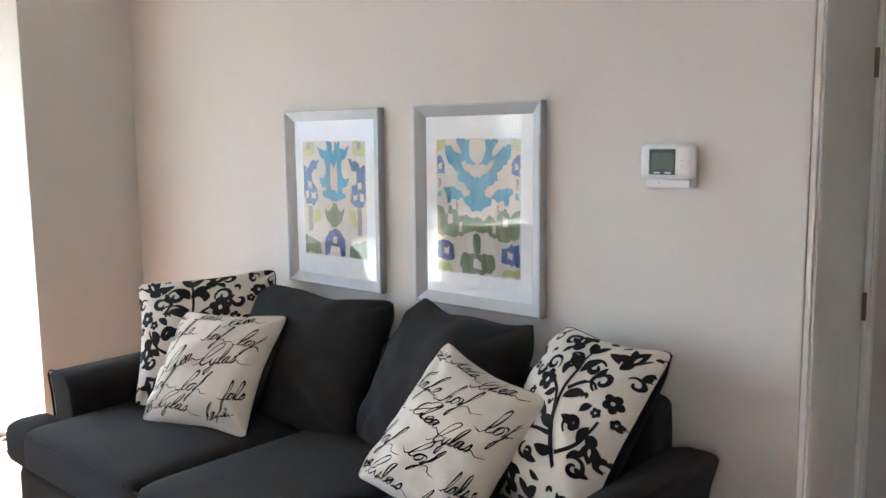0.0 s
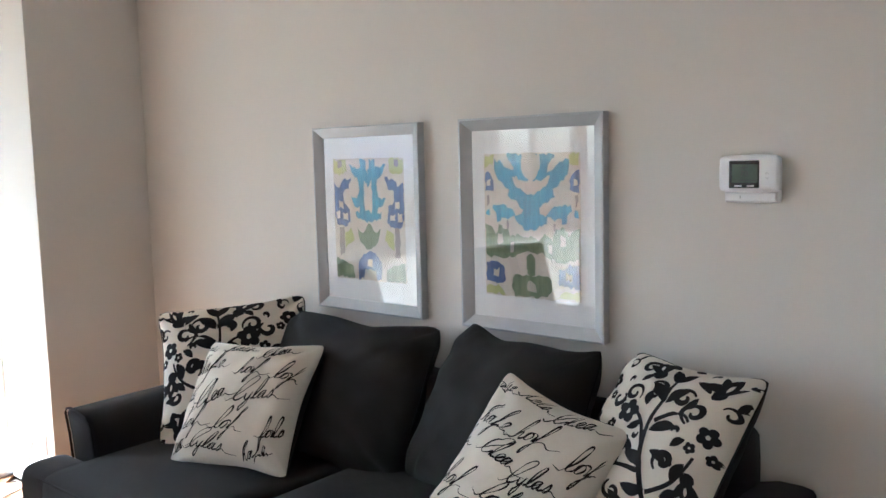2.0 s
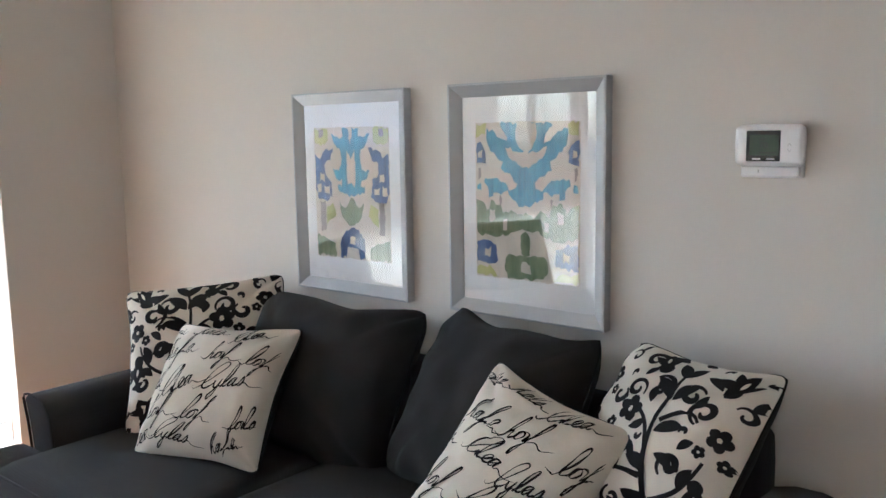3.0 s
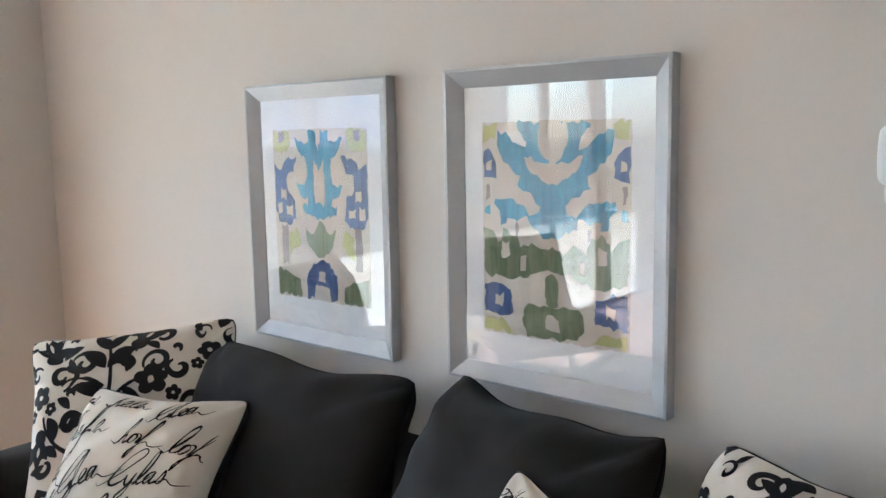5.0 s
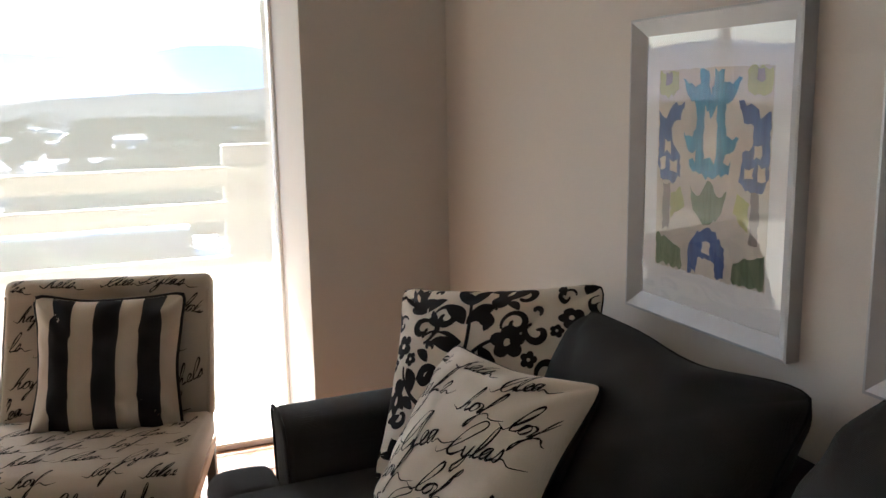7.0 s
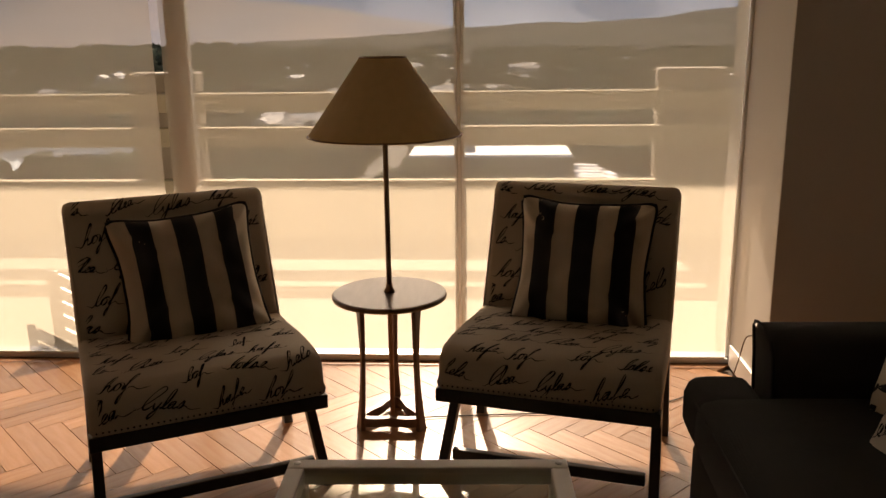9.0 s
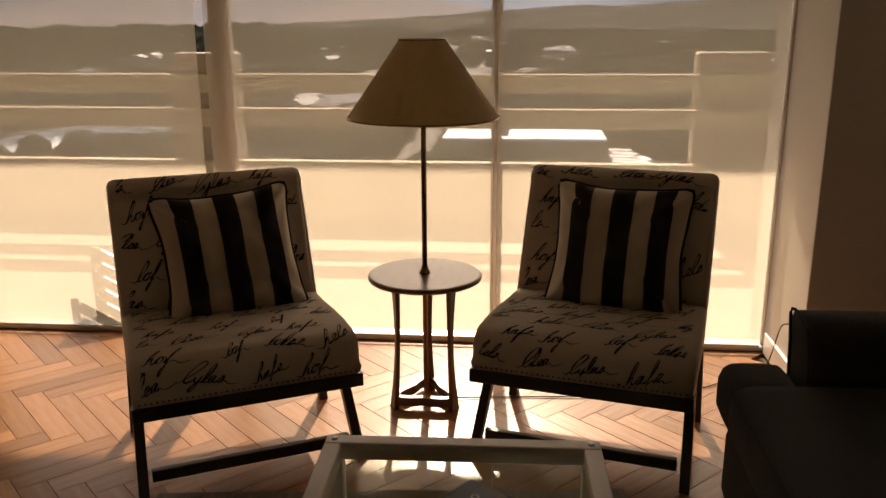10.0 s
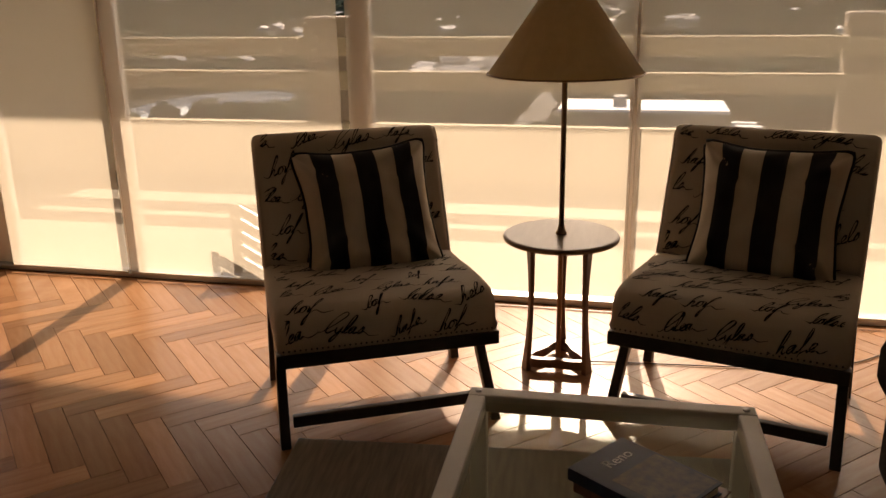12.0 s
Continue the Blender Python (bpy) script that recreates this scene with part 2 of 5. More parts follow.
def box(lo, hi, bevel=0.0, seg=2, bm=None):
    own = bm is None
    b = bmesh.new()
    bmesh.ops.create_cube(b, size=1)
    for v in b.verts:
        v.co = Vector([lo[i] + (v.co[i] + 0.5) * (hi[i] - lo[i]) for i in range(3)])
    if bevel:
        bmesh.ops.bevel(b, geom=b.edges[:], offset=bevel, segments=seg, profile=0.5, affect="EDGES")
    if own:
        return b
    return join(bm, b)


def join(bm, other):
    me = bpy.data.meshes.new("tmp")
    other.to_mesh(me)
    other.free()
    bm.from_mesh(me)
    bpy.data.meshes.remove(me)
    return bm


def moved(bm, m):
    bmesh.ops.transform(bm, matrix=m, verts=bm.verts)
    return bm


def tube(points, radius, sides=8, closed=False, taper=None, bm=None):
    """A round bar along points; taper gives the radius factor at 0..1."""
    b = bm or bmesh.new()
    pts = [Vector(p) for p in points]
    rings, n = [], len(pts)
    for i, p in enumerate(pts):
        a = pts[(i - 1) % n] if (closed or i > 0) else p
        c = pts[(i + 1) % n] if (closed or i < n - 1) else p
        d = (c - a).normalized()
        up = Vector((0, 0, 1)) if abs(d.z) < 0.95 else Vector((1, 0, 0))
        s = d.cross(up).normalized()
        u = s.cross(d)
        r = radius * (taper(i / max(1, n - 1)) if taper else 1)
        rings.append([b.verts.new(p + r * (math.cos(2 * math.pi * k / sides) * s + math.sin(2 * math.pi * k / sides) * u)) for k in range(sides)])
    for i in range(n if closed else n - 1):
        r0, r1 = rings[i], rings[(i + 1) % n]
        for k in range(sides):
            b.faces.new((r0[k], r0[(k + 1) % sides], r1[(k + 1) % sides], r1[k]))
    if not closed:
        b.faces.new(rings[0][::-1])
        b.faces.new(rings[-1])
    return b


def lathe(profile, sides=40, cap=True):
    """Profile of (radius, z) turned about z."""
    b = bmesh.new()
    rings = [[b.verts.new((r * math.cos(2 * math.pi * k / sides), r * math.sin(2 * math.pi * k / sides), z)) for k in range(sides)] for r, z in profile]
    for r0, r1 in zip(rings, rings[1:]):
        for k in range(sides):
            b.faces.new((r0[k], r0[(k + 1) % sides], r1[(k + 1) % sides], r1[k]))
    if cap:
        b.faces.new(rings[0][::-1])
        b.faces.new(rings[-1])
    return b


def soft_box(h, r, n=(8, 8, 4), bulge=(0, 0, 0), lump=0.0, seed=0):
    """Box of half sizes h with edges of radius r, its faces puffed out by bulge; lump: uneven stuffing."""
    b = bmesh.new()
    h, core = Vector(h), Vector([max(0.001, x - r) for x in h])
    for ax in range(3):
        u, v = (ax + 1) % 3, (ax + 2) % 3
        for s in (-1, 1):
            g = []
            for i in range(n[u] + 1):
                row = []
                for j in range(n[v] + 1):
                    q = [0, 0, 0]
                    q[ax], q[u], q[v] = s, math.sin((2 * i / n[u] - 1) * math.pi / 2), math.sin((2 * j / n[v] - 1) * math.pi / 2)
                    p = Vector([q[k] * h[k] for k in range(3)])
                    c = Vector([max(-core[k], min(core[k], p[k])) for k in range(3)])
                    d = p - c
                    p = c + d.normalized() * r if d.length > 1e-6 else p
                    w = (1 - q[0] ** 2, 1 - q[1] ** 2, 1 - q[2] ** 2)
                    for k in range(3):
                        p[k] += q[k] * bulge[k] * w[(k + 1) % 3] ** 0.7 * w[(k + 2) % 3] ** 0.7
                    if lump:
                        p += lump * noise.noise_vector(p * 5 + Vector((seed, seed * 2.3, 0)))
                    row.append(b.verts.new(p))
                g.append(row)
            for i in range(n[u]):
                for j in range(n[v]):
                    f = (g[i][j], g[i + 1][j], g[i + 1][j + 1], g[i][j + 1])
                    b.faces.new(f if s > 0 else f[::-1])
    bmesh.ops.remove_doubles(b, verts=b.verts, dist=0.0004)
    return b


def swept(profile, half, r=0.02):
    """A closed (a, z) outline drawn out along y from -half to half, its two ends rounded by r."""
    n = len(profile)
    pts = [Vector((p[0], p[1])) for p in profile]
    area = sum(pts[i].x * pts[(i + 1) % n].y - pts[(i + 1) % n].x * pts[i].y for i in range(n))
    sgn = 1 if area > 0 else -1
    nor = []
    for i in range(n):
        t = (pts[(i + 1) % n] - pts[i - 1]).normalized()
        nor.append(Vector((t.y, -t.x)) * sgn)
    b = bmesh.new()
    rings = []
    for y, d in ((-half, r), (-half + 0.3 * r, 0.3 * r), (-half + r, 0.0), (half - r, 0.0), (half - 0.3 * r, 0.3 * r), (half, r)):
        rings.append([b.verts.new((pts[i].x - nor[i].x * d, y, pts[i].y - nor[i].y * d)) for i in range(n)])
    for r0, r1 in zip(rings, rings[1:]):
        for i in range(n):
            f = (r0[i], r1[i], r1[(i + 1) % n], r0[(i + 1) % n])
            b.faces.new(f if sgn > 0 else f[::-1])
    b.faces.new(rings[0] if sgn > 0 else rings[0][::-1])
    b.faces.new(rings[-1][::-1] if sgn > 0 else rings[-1])
    bmesh.ops.recalc_face_normals(b, faces=b.faces)
    return b


def ribbon(bm, pts, width, place):
    """A flat stroke along 2D points, laid on a surface by place(u, v); width(s) at 0..1."""
    n = len(pts)
    row = []
    for i in range(n):
        a, c = Vector(pts[max(0, i - 1)]), Vector(pts[min(n - 1, i + 1)])
        d = c - a
        if d.length < 1e-9:
            d = Vector((1, 0))
        d.normalize()
        w = width(i / (n - 1)) / 2
        p = Vector(pts[i])
        l, q = p + Vector((-d.y, d.x)) * w, p - Vector((-d.y, d.x)) * w
        row.append((bm.verts.new(place(l.x, l.y)), bm.verts.new(place(q.x, q.y))))
    for r0, r1 in zip(row, row[1:]):
        bm.faces.new((r0[0], r0[1], r1[1], r1[0]))


def blob(bm, pts, place):
    """A filled 2D outline, fanned from its middle, laid on a surface."""
    c = Vector((sum(p[0] for p in pts) / len(pts), sum(p[1] for p in pts) / len(pts)))
    mid = bm.verts.new(place(c.x, c.y))
    inner = [bm.verts.new(place(c.x + (p[0] - c.x) * 0.5, c.y + (p[1] - c.y) * 0.5)) for p in pts]
    outer = [bm.verts.new(place(p[0], p[1])) for p in pts]
    n = len(pts)
    for i in range(n):
        j = (i + 1) % n
        bm.faces.new((mid, inner[i], inner[j]))
        bm.faces.new((inner[i], outer[i], outer[j], inner[j]))


# ---------------------------------------------------------------- the room
PIER_X, REVEAL_Y, WIN_X = -0.273, -0.585, -0.69
PIER_SKEW = 0.10               # the pier is not quite square to the sofa wall
ROOM_E, ROOM_S, HEAD = 4.7, -8.6, 2.6
HALL_X, HALL_N, WIN_S = 3.181, 2.4, -8.6
PIER_E = PIER_X - PIER_SKEW * REVEAL_Y


def setting(name, bm, material, label, category, smooth=False):
    return tagged(part(name, bm, material, smooth=smooth), label, category, kind="structure")


setting("wall_north", box((PIER_X, 0, 0), (HALL_X, 0.14, HEAD), 0.004), M_WALL, "warm light grey painted wall behind the sofa", "wall")
pier_mesh = box((-0.95, REVEAL_Y, 0), (PIER_X, 0.14, HEAD), 0.004)
for v in pier_mesh.verts:
    if v.co.x > -0.6:
        v.co.x += PIER_SKEW * max(0.0, -v.co.y)
setting("pier", pier_mesh, M_WALL, "grey painted wall pier beside the window", "wall")
setting("wall_east", box((ROOM_E, ROOM_S, 0), (ROOM_E + 0.14, HALL_N, HEAD)), M_WALL, "plain grey painted wall", "wall")
setting("wall_south", box((-0.95, ROOM_S - 0.14, 0), (ROOM_E + 0.14, ROOM_S, HEAD)), M_WALL, "plain grey painted wall", "wall")
setting("wall_hall_end", box((HALL_X - 0.12, HALL_N, 0), (ROOM_E, HALL_N + 0.14, HEAD)), M_WALL, "plain grey painted hall wall", "wall")
setting("ceiling", box((-0.95, ROOM_S - 0.14, HEAD), (ROOM_E + 0.14, HALL_N + 0.14, HEAD + 0.12)), M_CEIL, "white painted ceiling", "ceiling")
setting("floor_bed", box((-0.80, ROOM_S - 0.14, -0.20), (ROOM_E + 0.14, HALL_N + 0.14, -0.012)), M_GROUT, "dark bed under the parquet", "floor")
setting("wall_head", box((-0.84, WIN_S, 2.45), (-0.60, REVEAL_Y, HEAD)), M_WALL, "plastered head over the window", "wall")


# hall wall with its door, square to the sofa wall
hb = box((HALL_X - 0.12, 0.575, 0), (HALL_X, HALL_N, HEAD))
box((HALL_X - 0.12, 0.14, 2.06), (HALL_X, 0.575, HEAD), bm=hb)
setting("wall_hall", hb, M_WALL, "grey painted hall wall with a doorway", "wall")


def casing(name, lo, hi, axis):
    b = box(lo, hi, 0.003)
    l2, h2 = list(lo), list(hi)
    l2[0], h2[0] = hi[0] - 0.001, hi[0] + 0.007
    l2[axis] = lo[axis] + (hi[axis] - lo[axis]) * 0.18
    h2[axis] = lo[axis] + (hi[axis] - lo[axis]) * 0.45
    box(l2, h2, 0.003, bm=b)
    return setting(name, b, M_TRIM, "painted moulded door casing", "trim")


casing("trim", (HALL_X, 0.006, 0), (HALL_X + 0.016, 0.075, 2.06), 1)
casing("trim", (HALL_X, 0.575, 0), (HALL_X + 0.016, 0.65, 2.06), 1)
casing("trim", (HALL_X, 0.006, 2.0605), (HALL_X + 0.016, 0.65, 2.14), 2)
door = thing("door_1", pose(HALL_X, 0.318, 0), "pale painted flat closed hall door", "door", kind="structure")
db = box((-0.040, -0.174, 0.008), (-0.004, 0.252, 2.05), 0.003)
box((-0.0035, -0.242, 0.008), (0.006, -0.1745, 2.05), 0.002, bm=db)
part("door_leaf", db, M_DOOR, door)
part("groove", box((-0.0045, 0.052, 0.10), (-0.0025, 0.056, 0.95), 0.001), M_TRIM, door)
for z in (0.22, 0.982, 1.748):
    hg = part("hinge", tube([(0.004, 0.246, z - 0.045), (0.004, 0.246, z + 0.045)], 0.007), M_BRASS, door, "dark aged metal hinge")

# skirting boards
for lo, hi in (((PIER_X, -0.014, 0), (HALL_X, 0, 0.095)), ((WIN_X + 0.035, REVEAL_Y - 0.014, 0), (PIER_E + 0.014, REVEAL_Y, 0.095))):
    setting("baseboard", box(lo, hi, 0.004), M_TRIM, "white painted skirting board", "baseboard")

bp_ = box((PIER_X, REVEAL_Y + 0.0005, 0), (PIER_X + 0.014, -0.0145, 0.095), 0.004)
for v in bp_.verts:
    v.co.x += PIER_SKEW * max(0.0, -v.co.y)
setting("baseboard", bp_, M_TRIM, "white painted skirting board", "baseboard")

# ---------------------------------------------------------------- window wall
MULL = ((-1.793, -1.747), (-3.004, -2.912), (-4.245, -4.155), (-5.15, -4.88), (-6.50, -6.44), (-7.55, -7.49))
WTOP = 2.45
wf = thing("window_1", pose(WIN_X, 0, 0), "tall aluminium window wall with fixed panes", "window", kind="structure")
part("sill_track", box((-0.075, WIN_S + 0.0005, 0.0), (0.020, REVEAL_Y - 0.0005, 0.022), 0.004), M_SILLMETAL, wf, "grey metal floor track")
part("head_rail", box((-0.075, WIN_S + 0.0005, WTOP - 0.05), (0.0, REVEAL_Y - 0.0005, WTOP), 0.004), M_ALU, wf)
part("jamb_rail", box((-0.075, REVEAL_Y - 0.014, 0.0225), (-0.012, REVEAL_Y - 0.0005, WTOP - 0.0505), 0.003), M_ALU, wf)
for y0, y1 in MULL:
    part("mullion", box((-0.075, y0, 0.0225), (-0.030, y1, WTOP - 0.0505), 0.004), M_ALU, wf)
edges = [REVEAL_Y - 0.0145] + [v for y0, y1 in MULL for v in (y1, y0)] + [WIN_S + 0.0005]
for k in range(0, len(edges), 2):
    y1, y0 = edges[k], edges[k + 1]
    g = part("pane", box((-0.052, y0 + 0.0005, 0.0225), (-0.046, y1 - 0.0005, WTOP - 0.0505)), M_GLASS, wf)
    g.visible_shadow = False


def roller_blind(y0, y1, x):
    b = thing("roller_blind", pose(x, (y0 + y1) / 2, 0), "cream solar screen roller blind pulled down to the floor", "blind", "window blinds")
    w = (y1 - y0) / 2
    g = bmesh.new()
    n = 24
    rows = []
    for i in range(n + 1):
        yy = -w + 2 * w * i / n
        rows.append([g.verts.new((0.0015 * math.sin(yy * 9 + x * 40), yy, z)) for z in (0.035, 0.5, 1.0, 1.6, WTOP - 0.07)])
    for r0, r1 in zip(rows, rows[1:]):
        for k in range(4):
            g.faces.new((r0[k], r0[k + 1], r1[k + 1], r1[k]))
    part("screen", g, M_SCREEN, b, "cream open-weave screen cloth")
    part("hem_bar", box((-0.005, -w, 0.024), (0.005, w, 0.036), 0.003), M_CREAMMETAL, b, "slim hem bar")
    part("roller", moved(tube([(0, -w, 0), (0, w, 0)], 0.022, 12), pose(0, 0, WTOP - 0.06)), M_ALU, b)
    return b


# Bays south of y -6.5 are unseen, left without blinds to brighten the room.
roller_blind(-1.764, REVEAL_Y - 0.030, WIN_X + 0.030)
roller_blind(-3.002, -1.776, WIN_X + 0.030)
roller_blind(-4.194, -3.040, WIN_X + 0.030)
roller_blind(-4.875, -4.206, WIN_X + 0.030)
roller_blind(-6.465, -5.155, WIN_X + 0.030)

# ---------------------------------------------------------------- balcony
BX = -3.10
setting("balcony_floor", box((BX - 0.30, -11.0, -0.30), (-0.8005, 2.0, -0.02)), M_BALFLOOR, "pale coated balcony floor", "floor")
setting("balcony_slab", box((BX - 0.17, -11.0, 2.62), (-0.84, 2.0, 2.86)), M_CONC, "concrete slab of the balcony above", "ceiling")
rail = thing("balcony_railing", pose(BX, 0, 0), "cream painted balcony parapet with two rails and posts", "railing", kind="structure")
part("parapet", box((-0.10, -11.0, -0.02), (0.0, 2.0, 0.405), 0.008), M_CONC, rail)
POSTS = ((-0.474, 0.018), (-4.235, -3.745))
spans = ((-5.80, 2.0), (-11.0, -6.95))
for y0, y1 in POSTS:
    part("post", box((-0.2605, y0, 0.0), (-0.1005, y1, 1.172), 0.02, 3), M_POST, rail)
for y0, y1 in spans:
    for z0, z1 in ((0.647, 0.784), (0.894, 1.027)):
        part("rail", box((-0.10, y0 + 0.0005, z0), (-0.03, y1 - 0.0005, z1), 0.006), M_CONC, rail)
setting("balcony_wall", box((BX - 0.14, -6.95, 0.4055), (BX - 0.0, -5.8005, 2.6195), 0.01), M_CONC, "cream painted solid balcony wall", "wall")
setting("balcony_end", box((BX, -11.0, -0.0195), (-0.83, -10.86, 2.6195)), M_CONC, "cream painted balcony end wall", "wall")

# Made-up slats that stand in for a railing shadow low on the blind.
ls = thing("slatted_lounger", pose(-0.93, -3.74, -0.02), "dark sloping slats added for the slatted shadow low on the blind", "lounger")
part("upright", box((-0.02, -0.02, 0), (0.02, 0.02, 0.36), 0.003), M_BLACKWOOD, ls)
for z in (0.05, 0.12, 0.19, 0.26, 0.33):
    sl = box((-0.012, 0.0, -0.022), (0.012, 0.44, 0.022), 0.003)
    part("slat", moved(sl, pose(0.0, 0.021, z, -28, 0, 0)), M_BLACKWOOD, ls)

# ---------------------------------------------------------------- the view
LAND = -38.0
M_LAND = mat("valley_scrub", (0.080, 0.076, 0.064), 0.95, scale=0.02, fine=0.12, second=(0.030, 0.032, 0.028), bump=0.0, spec=0.0)
M_LEAF = mat("far_trees", (0.042, 0.050, 0.034), 0.9, var=0.35, scale=0.02, fine=2.0, island=0.75, spec=0.0)
M_ROOF = mat("white_flat_roof", (0.74, 0.74, 0.74), 0.7, var=0.05, scale=0.1, fine=1.0)
M_HROOF = mat("pale_shingle_roof", (0.30, 0.29, 0.28), 0.8, var=0.2, scale=0.05, fine=1.0, obj_random=0.6)
M_HOUSE = mat("pale_house_wall", (0.34, 0.32, 0.29), 0.85, var=0.1, scale=0.2, fine=2)
M_SHED = mat("dark_shed_wall", (0.12, 0.11, 0.10), 0.8, var=0.15, scale=0.2, fine=2)
# Second tone is blue-grey distance haze, mixed into the tan.
M_HRIDGE = mat("hazy_dry_hill", (0.34, 0.29, 0.27), 0.95, scale=0.002, fine=0.03, second=(0.20, 0.22, 0.26), spec=0.0)
M_WOOD = mat("wooded_hill", (0.095, 0.095, 0.088), 0.95, scale=0.012, fine=0.06, second=(0.022, 0.028, 0.030), spec=0.0)
# Air haze over the far range is put into this pale blue.
M_MOUNT = mat("hazy_blue_range", (0.62, 0.70, 0.80), 0.95, scale=0.002, fine=0.02, second=(0.56, 0.64, 0.75), spec=0.0)
# Sky reflection on the pond is painted in as a pale blue base.
M_POND = mat("sky_pale_pond", (0.24, 0.28, 0.33), 0.06, var=0.1, scale=0.05)
M_ROAD = mat("far_road", (0.045, 0.043, 0.04), 0.9, var=0.1, scale=0.1)

gb = bmesh.new()
gn = 50
gv = [[gb.verts.new((-4500 + 9000 * i / gn, -4500 + 9000 * j / gn, LAND)) for j in range(gn + 1)] for i in range(gn + 1)]
for i in range(gn):
    for j in range(gn):
        gb.faces.new((gv[i][j], gv[i + 1][j], gv[i + 1][j + 1], gv[i][j + 1]))
setting("ground", gb, M_LAND, "wide scrubby valley floor far below", "ground")
setting("road", box((-1300, -39, LAND), (-120, -30, LAND + 0.15)), M_ROAD, "straight pale road through the valley", "road")
pond = moved(lathe([(1, 0), (1, 0.2)], 40), Matrix.Translation((-272, -150, LAND)) @ Matrix.Diagonal((45, 26, 1, 1)))
setting("water", pond, M_POND, "pond shining in the valley", "water")


def ridge(name, x, y0, y1, base, height, rough_, seed, depth, material, label):
    b = bmesh.new()
    n = 160
    rows = []
    for i in range(n + 1):
        y = y0 + (y1 - y0) * i / n
        hgt = height(i / n) * (0.9 + 0.28 * noise.fractal(Vector((i * rough_, seed, 0)), 1.0, 2.0, 6))
        rows.append([b.verts.new((x, y, base + hgt)), b.verts.new((x + depth * 0.45, y + 30 * noise.noise(Vector((i * 0.2, seed, 3))), base + hgt * (0.45 + 0.15 * noise.noise(Vector((i * 0.15, 7, seed)))))), b.verts.new((x + depth, y, base))])
    for r0, r1 in zip(rows, rows[1:]):
        for k in range(2):
            b.faces.new((r0[k], r0[k + 1], r1[k + 1], r1[k]))
    return setting(name, b, material, label, "backdrop", True)


ridge("backdrop", -4300, -4300, 4300, LAND, lambda s: 318 - 130 * (s - 0.39) + 22 * math.sin(s * 23), 0.05, 3.0, 500, M_MOUNT, "mountain range on the horizon with haze painted in pale blue")
ridge("backdrop", -3300, -3800, 3800, LAND, lambda s: 60 + min(190, 1150 * max(0.0, 0.5 - s)), 0.06, 9.0, 700, M_HRIDGE, "dry tan hills with painted blue-grey haze before the mountains")
ridge("backdrop", -1900, -700, 2900, LAND, lambda s: 150 * min(1.0, max(0.0, s * 1.6)) ** 0.8, 0.06, 5.0, 600, M_WOOD, "dark wooded hill rising over the valley")

rnd = random.Random(5)
verts, faces = [], []


def clump(x, y, z, r, h):
    k = len(verts)
    n = 6
    a0 = rnd.random() * 6
    for lvl, (rr, zz) in enumerate(((0.75, 0.1), (1.0, 0.45), (0.6, 0.85))):
        for q in range(n):
            a = a0 + q * 2 * math.pi / n + lvl * 0.5
            f = rr * r * rnd.uniform(0.7, 1.25)
            verts.append((x + f * math.cos(a), y + f * math.sin(a), z + h * zz * rnd.uniform(0.85, 1.15)))
    verts.append((x, y, z + h * rnd.uniform(0.95, 1.15)))
    for lvl in range(2):
        for q in range(n):
            i0, i1 = k + lvl * n + q, k + lvl * n + (q + 1) % n
            faces.append((i0, i1, i1 + n, i0 + n))
    for q in range(n):
        faces.append((k + 2 * n + q, k + 2 * n + (q + 1) % n, k + 3 * n))


def clearing(x, y):
    """Open ground between the groves."""
    return noise.noise(Vector((x * 0.006, y * 0.009, 1))) + 0.5 * noise.noise(Vector((x * 0.02, y * 0.025, 4))) < -0.08


for _ in range(21000):
    d = 110 + 2300 * rnd.random() ** 1.7
    a = rnd.uniform(-0.75, 0.75)
    x, y = -d * math.cos(a), d * math.sin(a) - 2
    if clearing(x, y) or abs(y + 34.5) < 8 or ((x + 262) / 68) ** 2 + ((y + 146) / 46) ** 2 < 1 or (-252 < x < -195 and -27 < y < 40):
        continue
    r = rnd.uniform(2.6, 6.4) * (1 + d / 1500)
    clump(x, y, LAND, r, r * rnd.uniform(1.0, 1.7))
tm = bpy.data.meshes.new("valley_trees")
tm.from_pydata(verts, [], faces)
tm.materials.append(M_LEAF)
tagged(new("valley_trees", tm), "dark green and brown trees scattered over the valley", "trees", kind="stuff")


def house(w, d, h, roof):
    t = thing("house", Matrix.Identity(4), "small pale house among the valley trees", "house", "valley houses")
    part("wall", box((-w / 2, -d / 2, 0), (w / 2, d / 2, h)), M_HOUSE, t)
    b = bmesh.new()
    o = 0.5
    p = [b.verts.new(q) for q in ((-w / 2 - o, -d / 2 - o, h), (w / 2 + o, -d / 2 - o, h), (w / 2 + o, d / 2 + o, h), (-w / 2 - o, d / 2 + o, h), (-w / 2 - o, 0, h + roof), (w / 2 + o, 0, h + roof))]
    for f in ((0, 1, 5, 4), (2, 3, 4, 5), (1, 2, 5), (3, 0, 4), (3, 2, 1, 0)):
        b.faces.new([p[k] for k in f])
    part("roof", b, M_HROOF, t, "pale roof")
    return t


def warehouse(x, y, w, d, h, rz):
    t = thing("warehouse", pose(x, y, LAND, 0, 0, rz), "long low warehouse with a bright white flat roof", "building")
    part("wall", box((-d / 2, -w / 2, 0), (d / 2, w / 2, h)), M_SHED, t)
    part("roof", box((-d / 2 - 0.6, -w / 2 - 0.6, h), (d / 2 + 0.6, w / 2 + 0.6, h + 0.8)), M_ROOF, t, "bright white flat roof")
    part("roof_unit", box((-3, -w * 0.18, h + 0.8), (3, -w * 0.10, h + 3.2)), M_HOUSE, t)
    return t


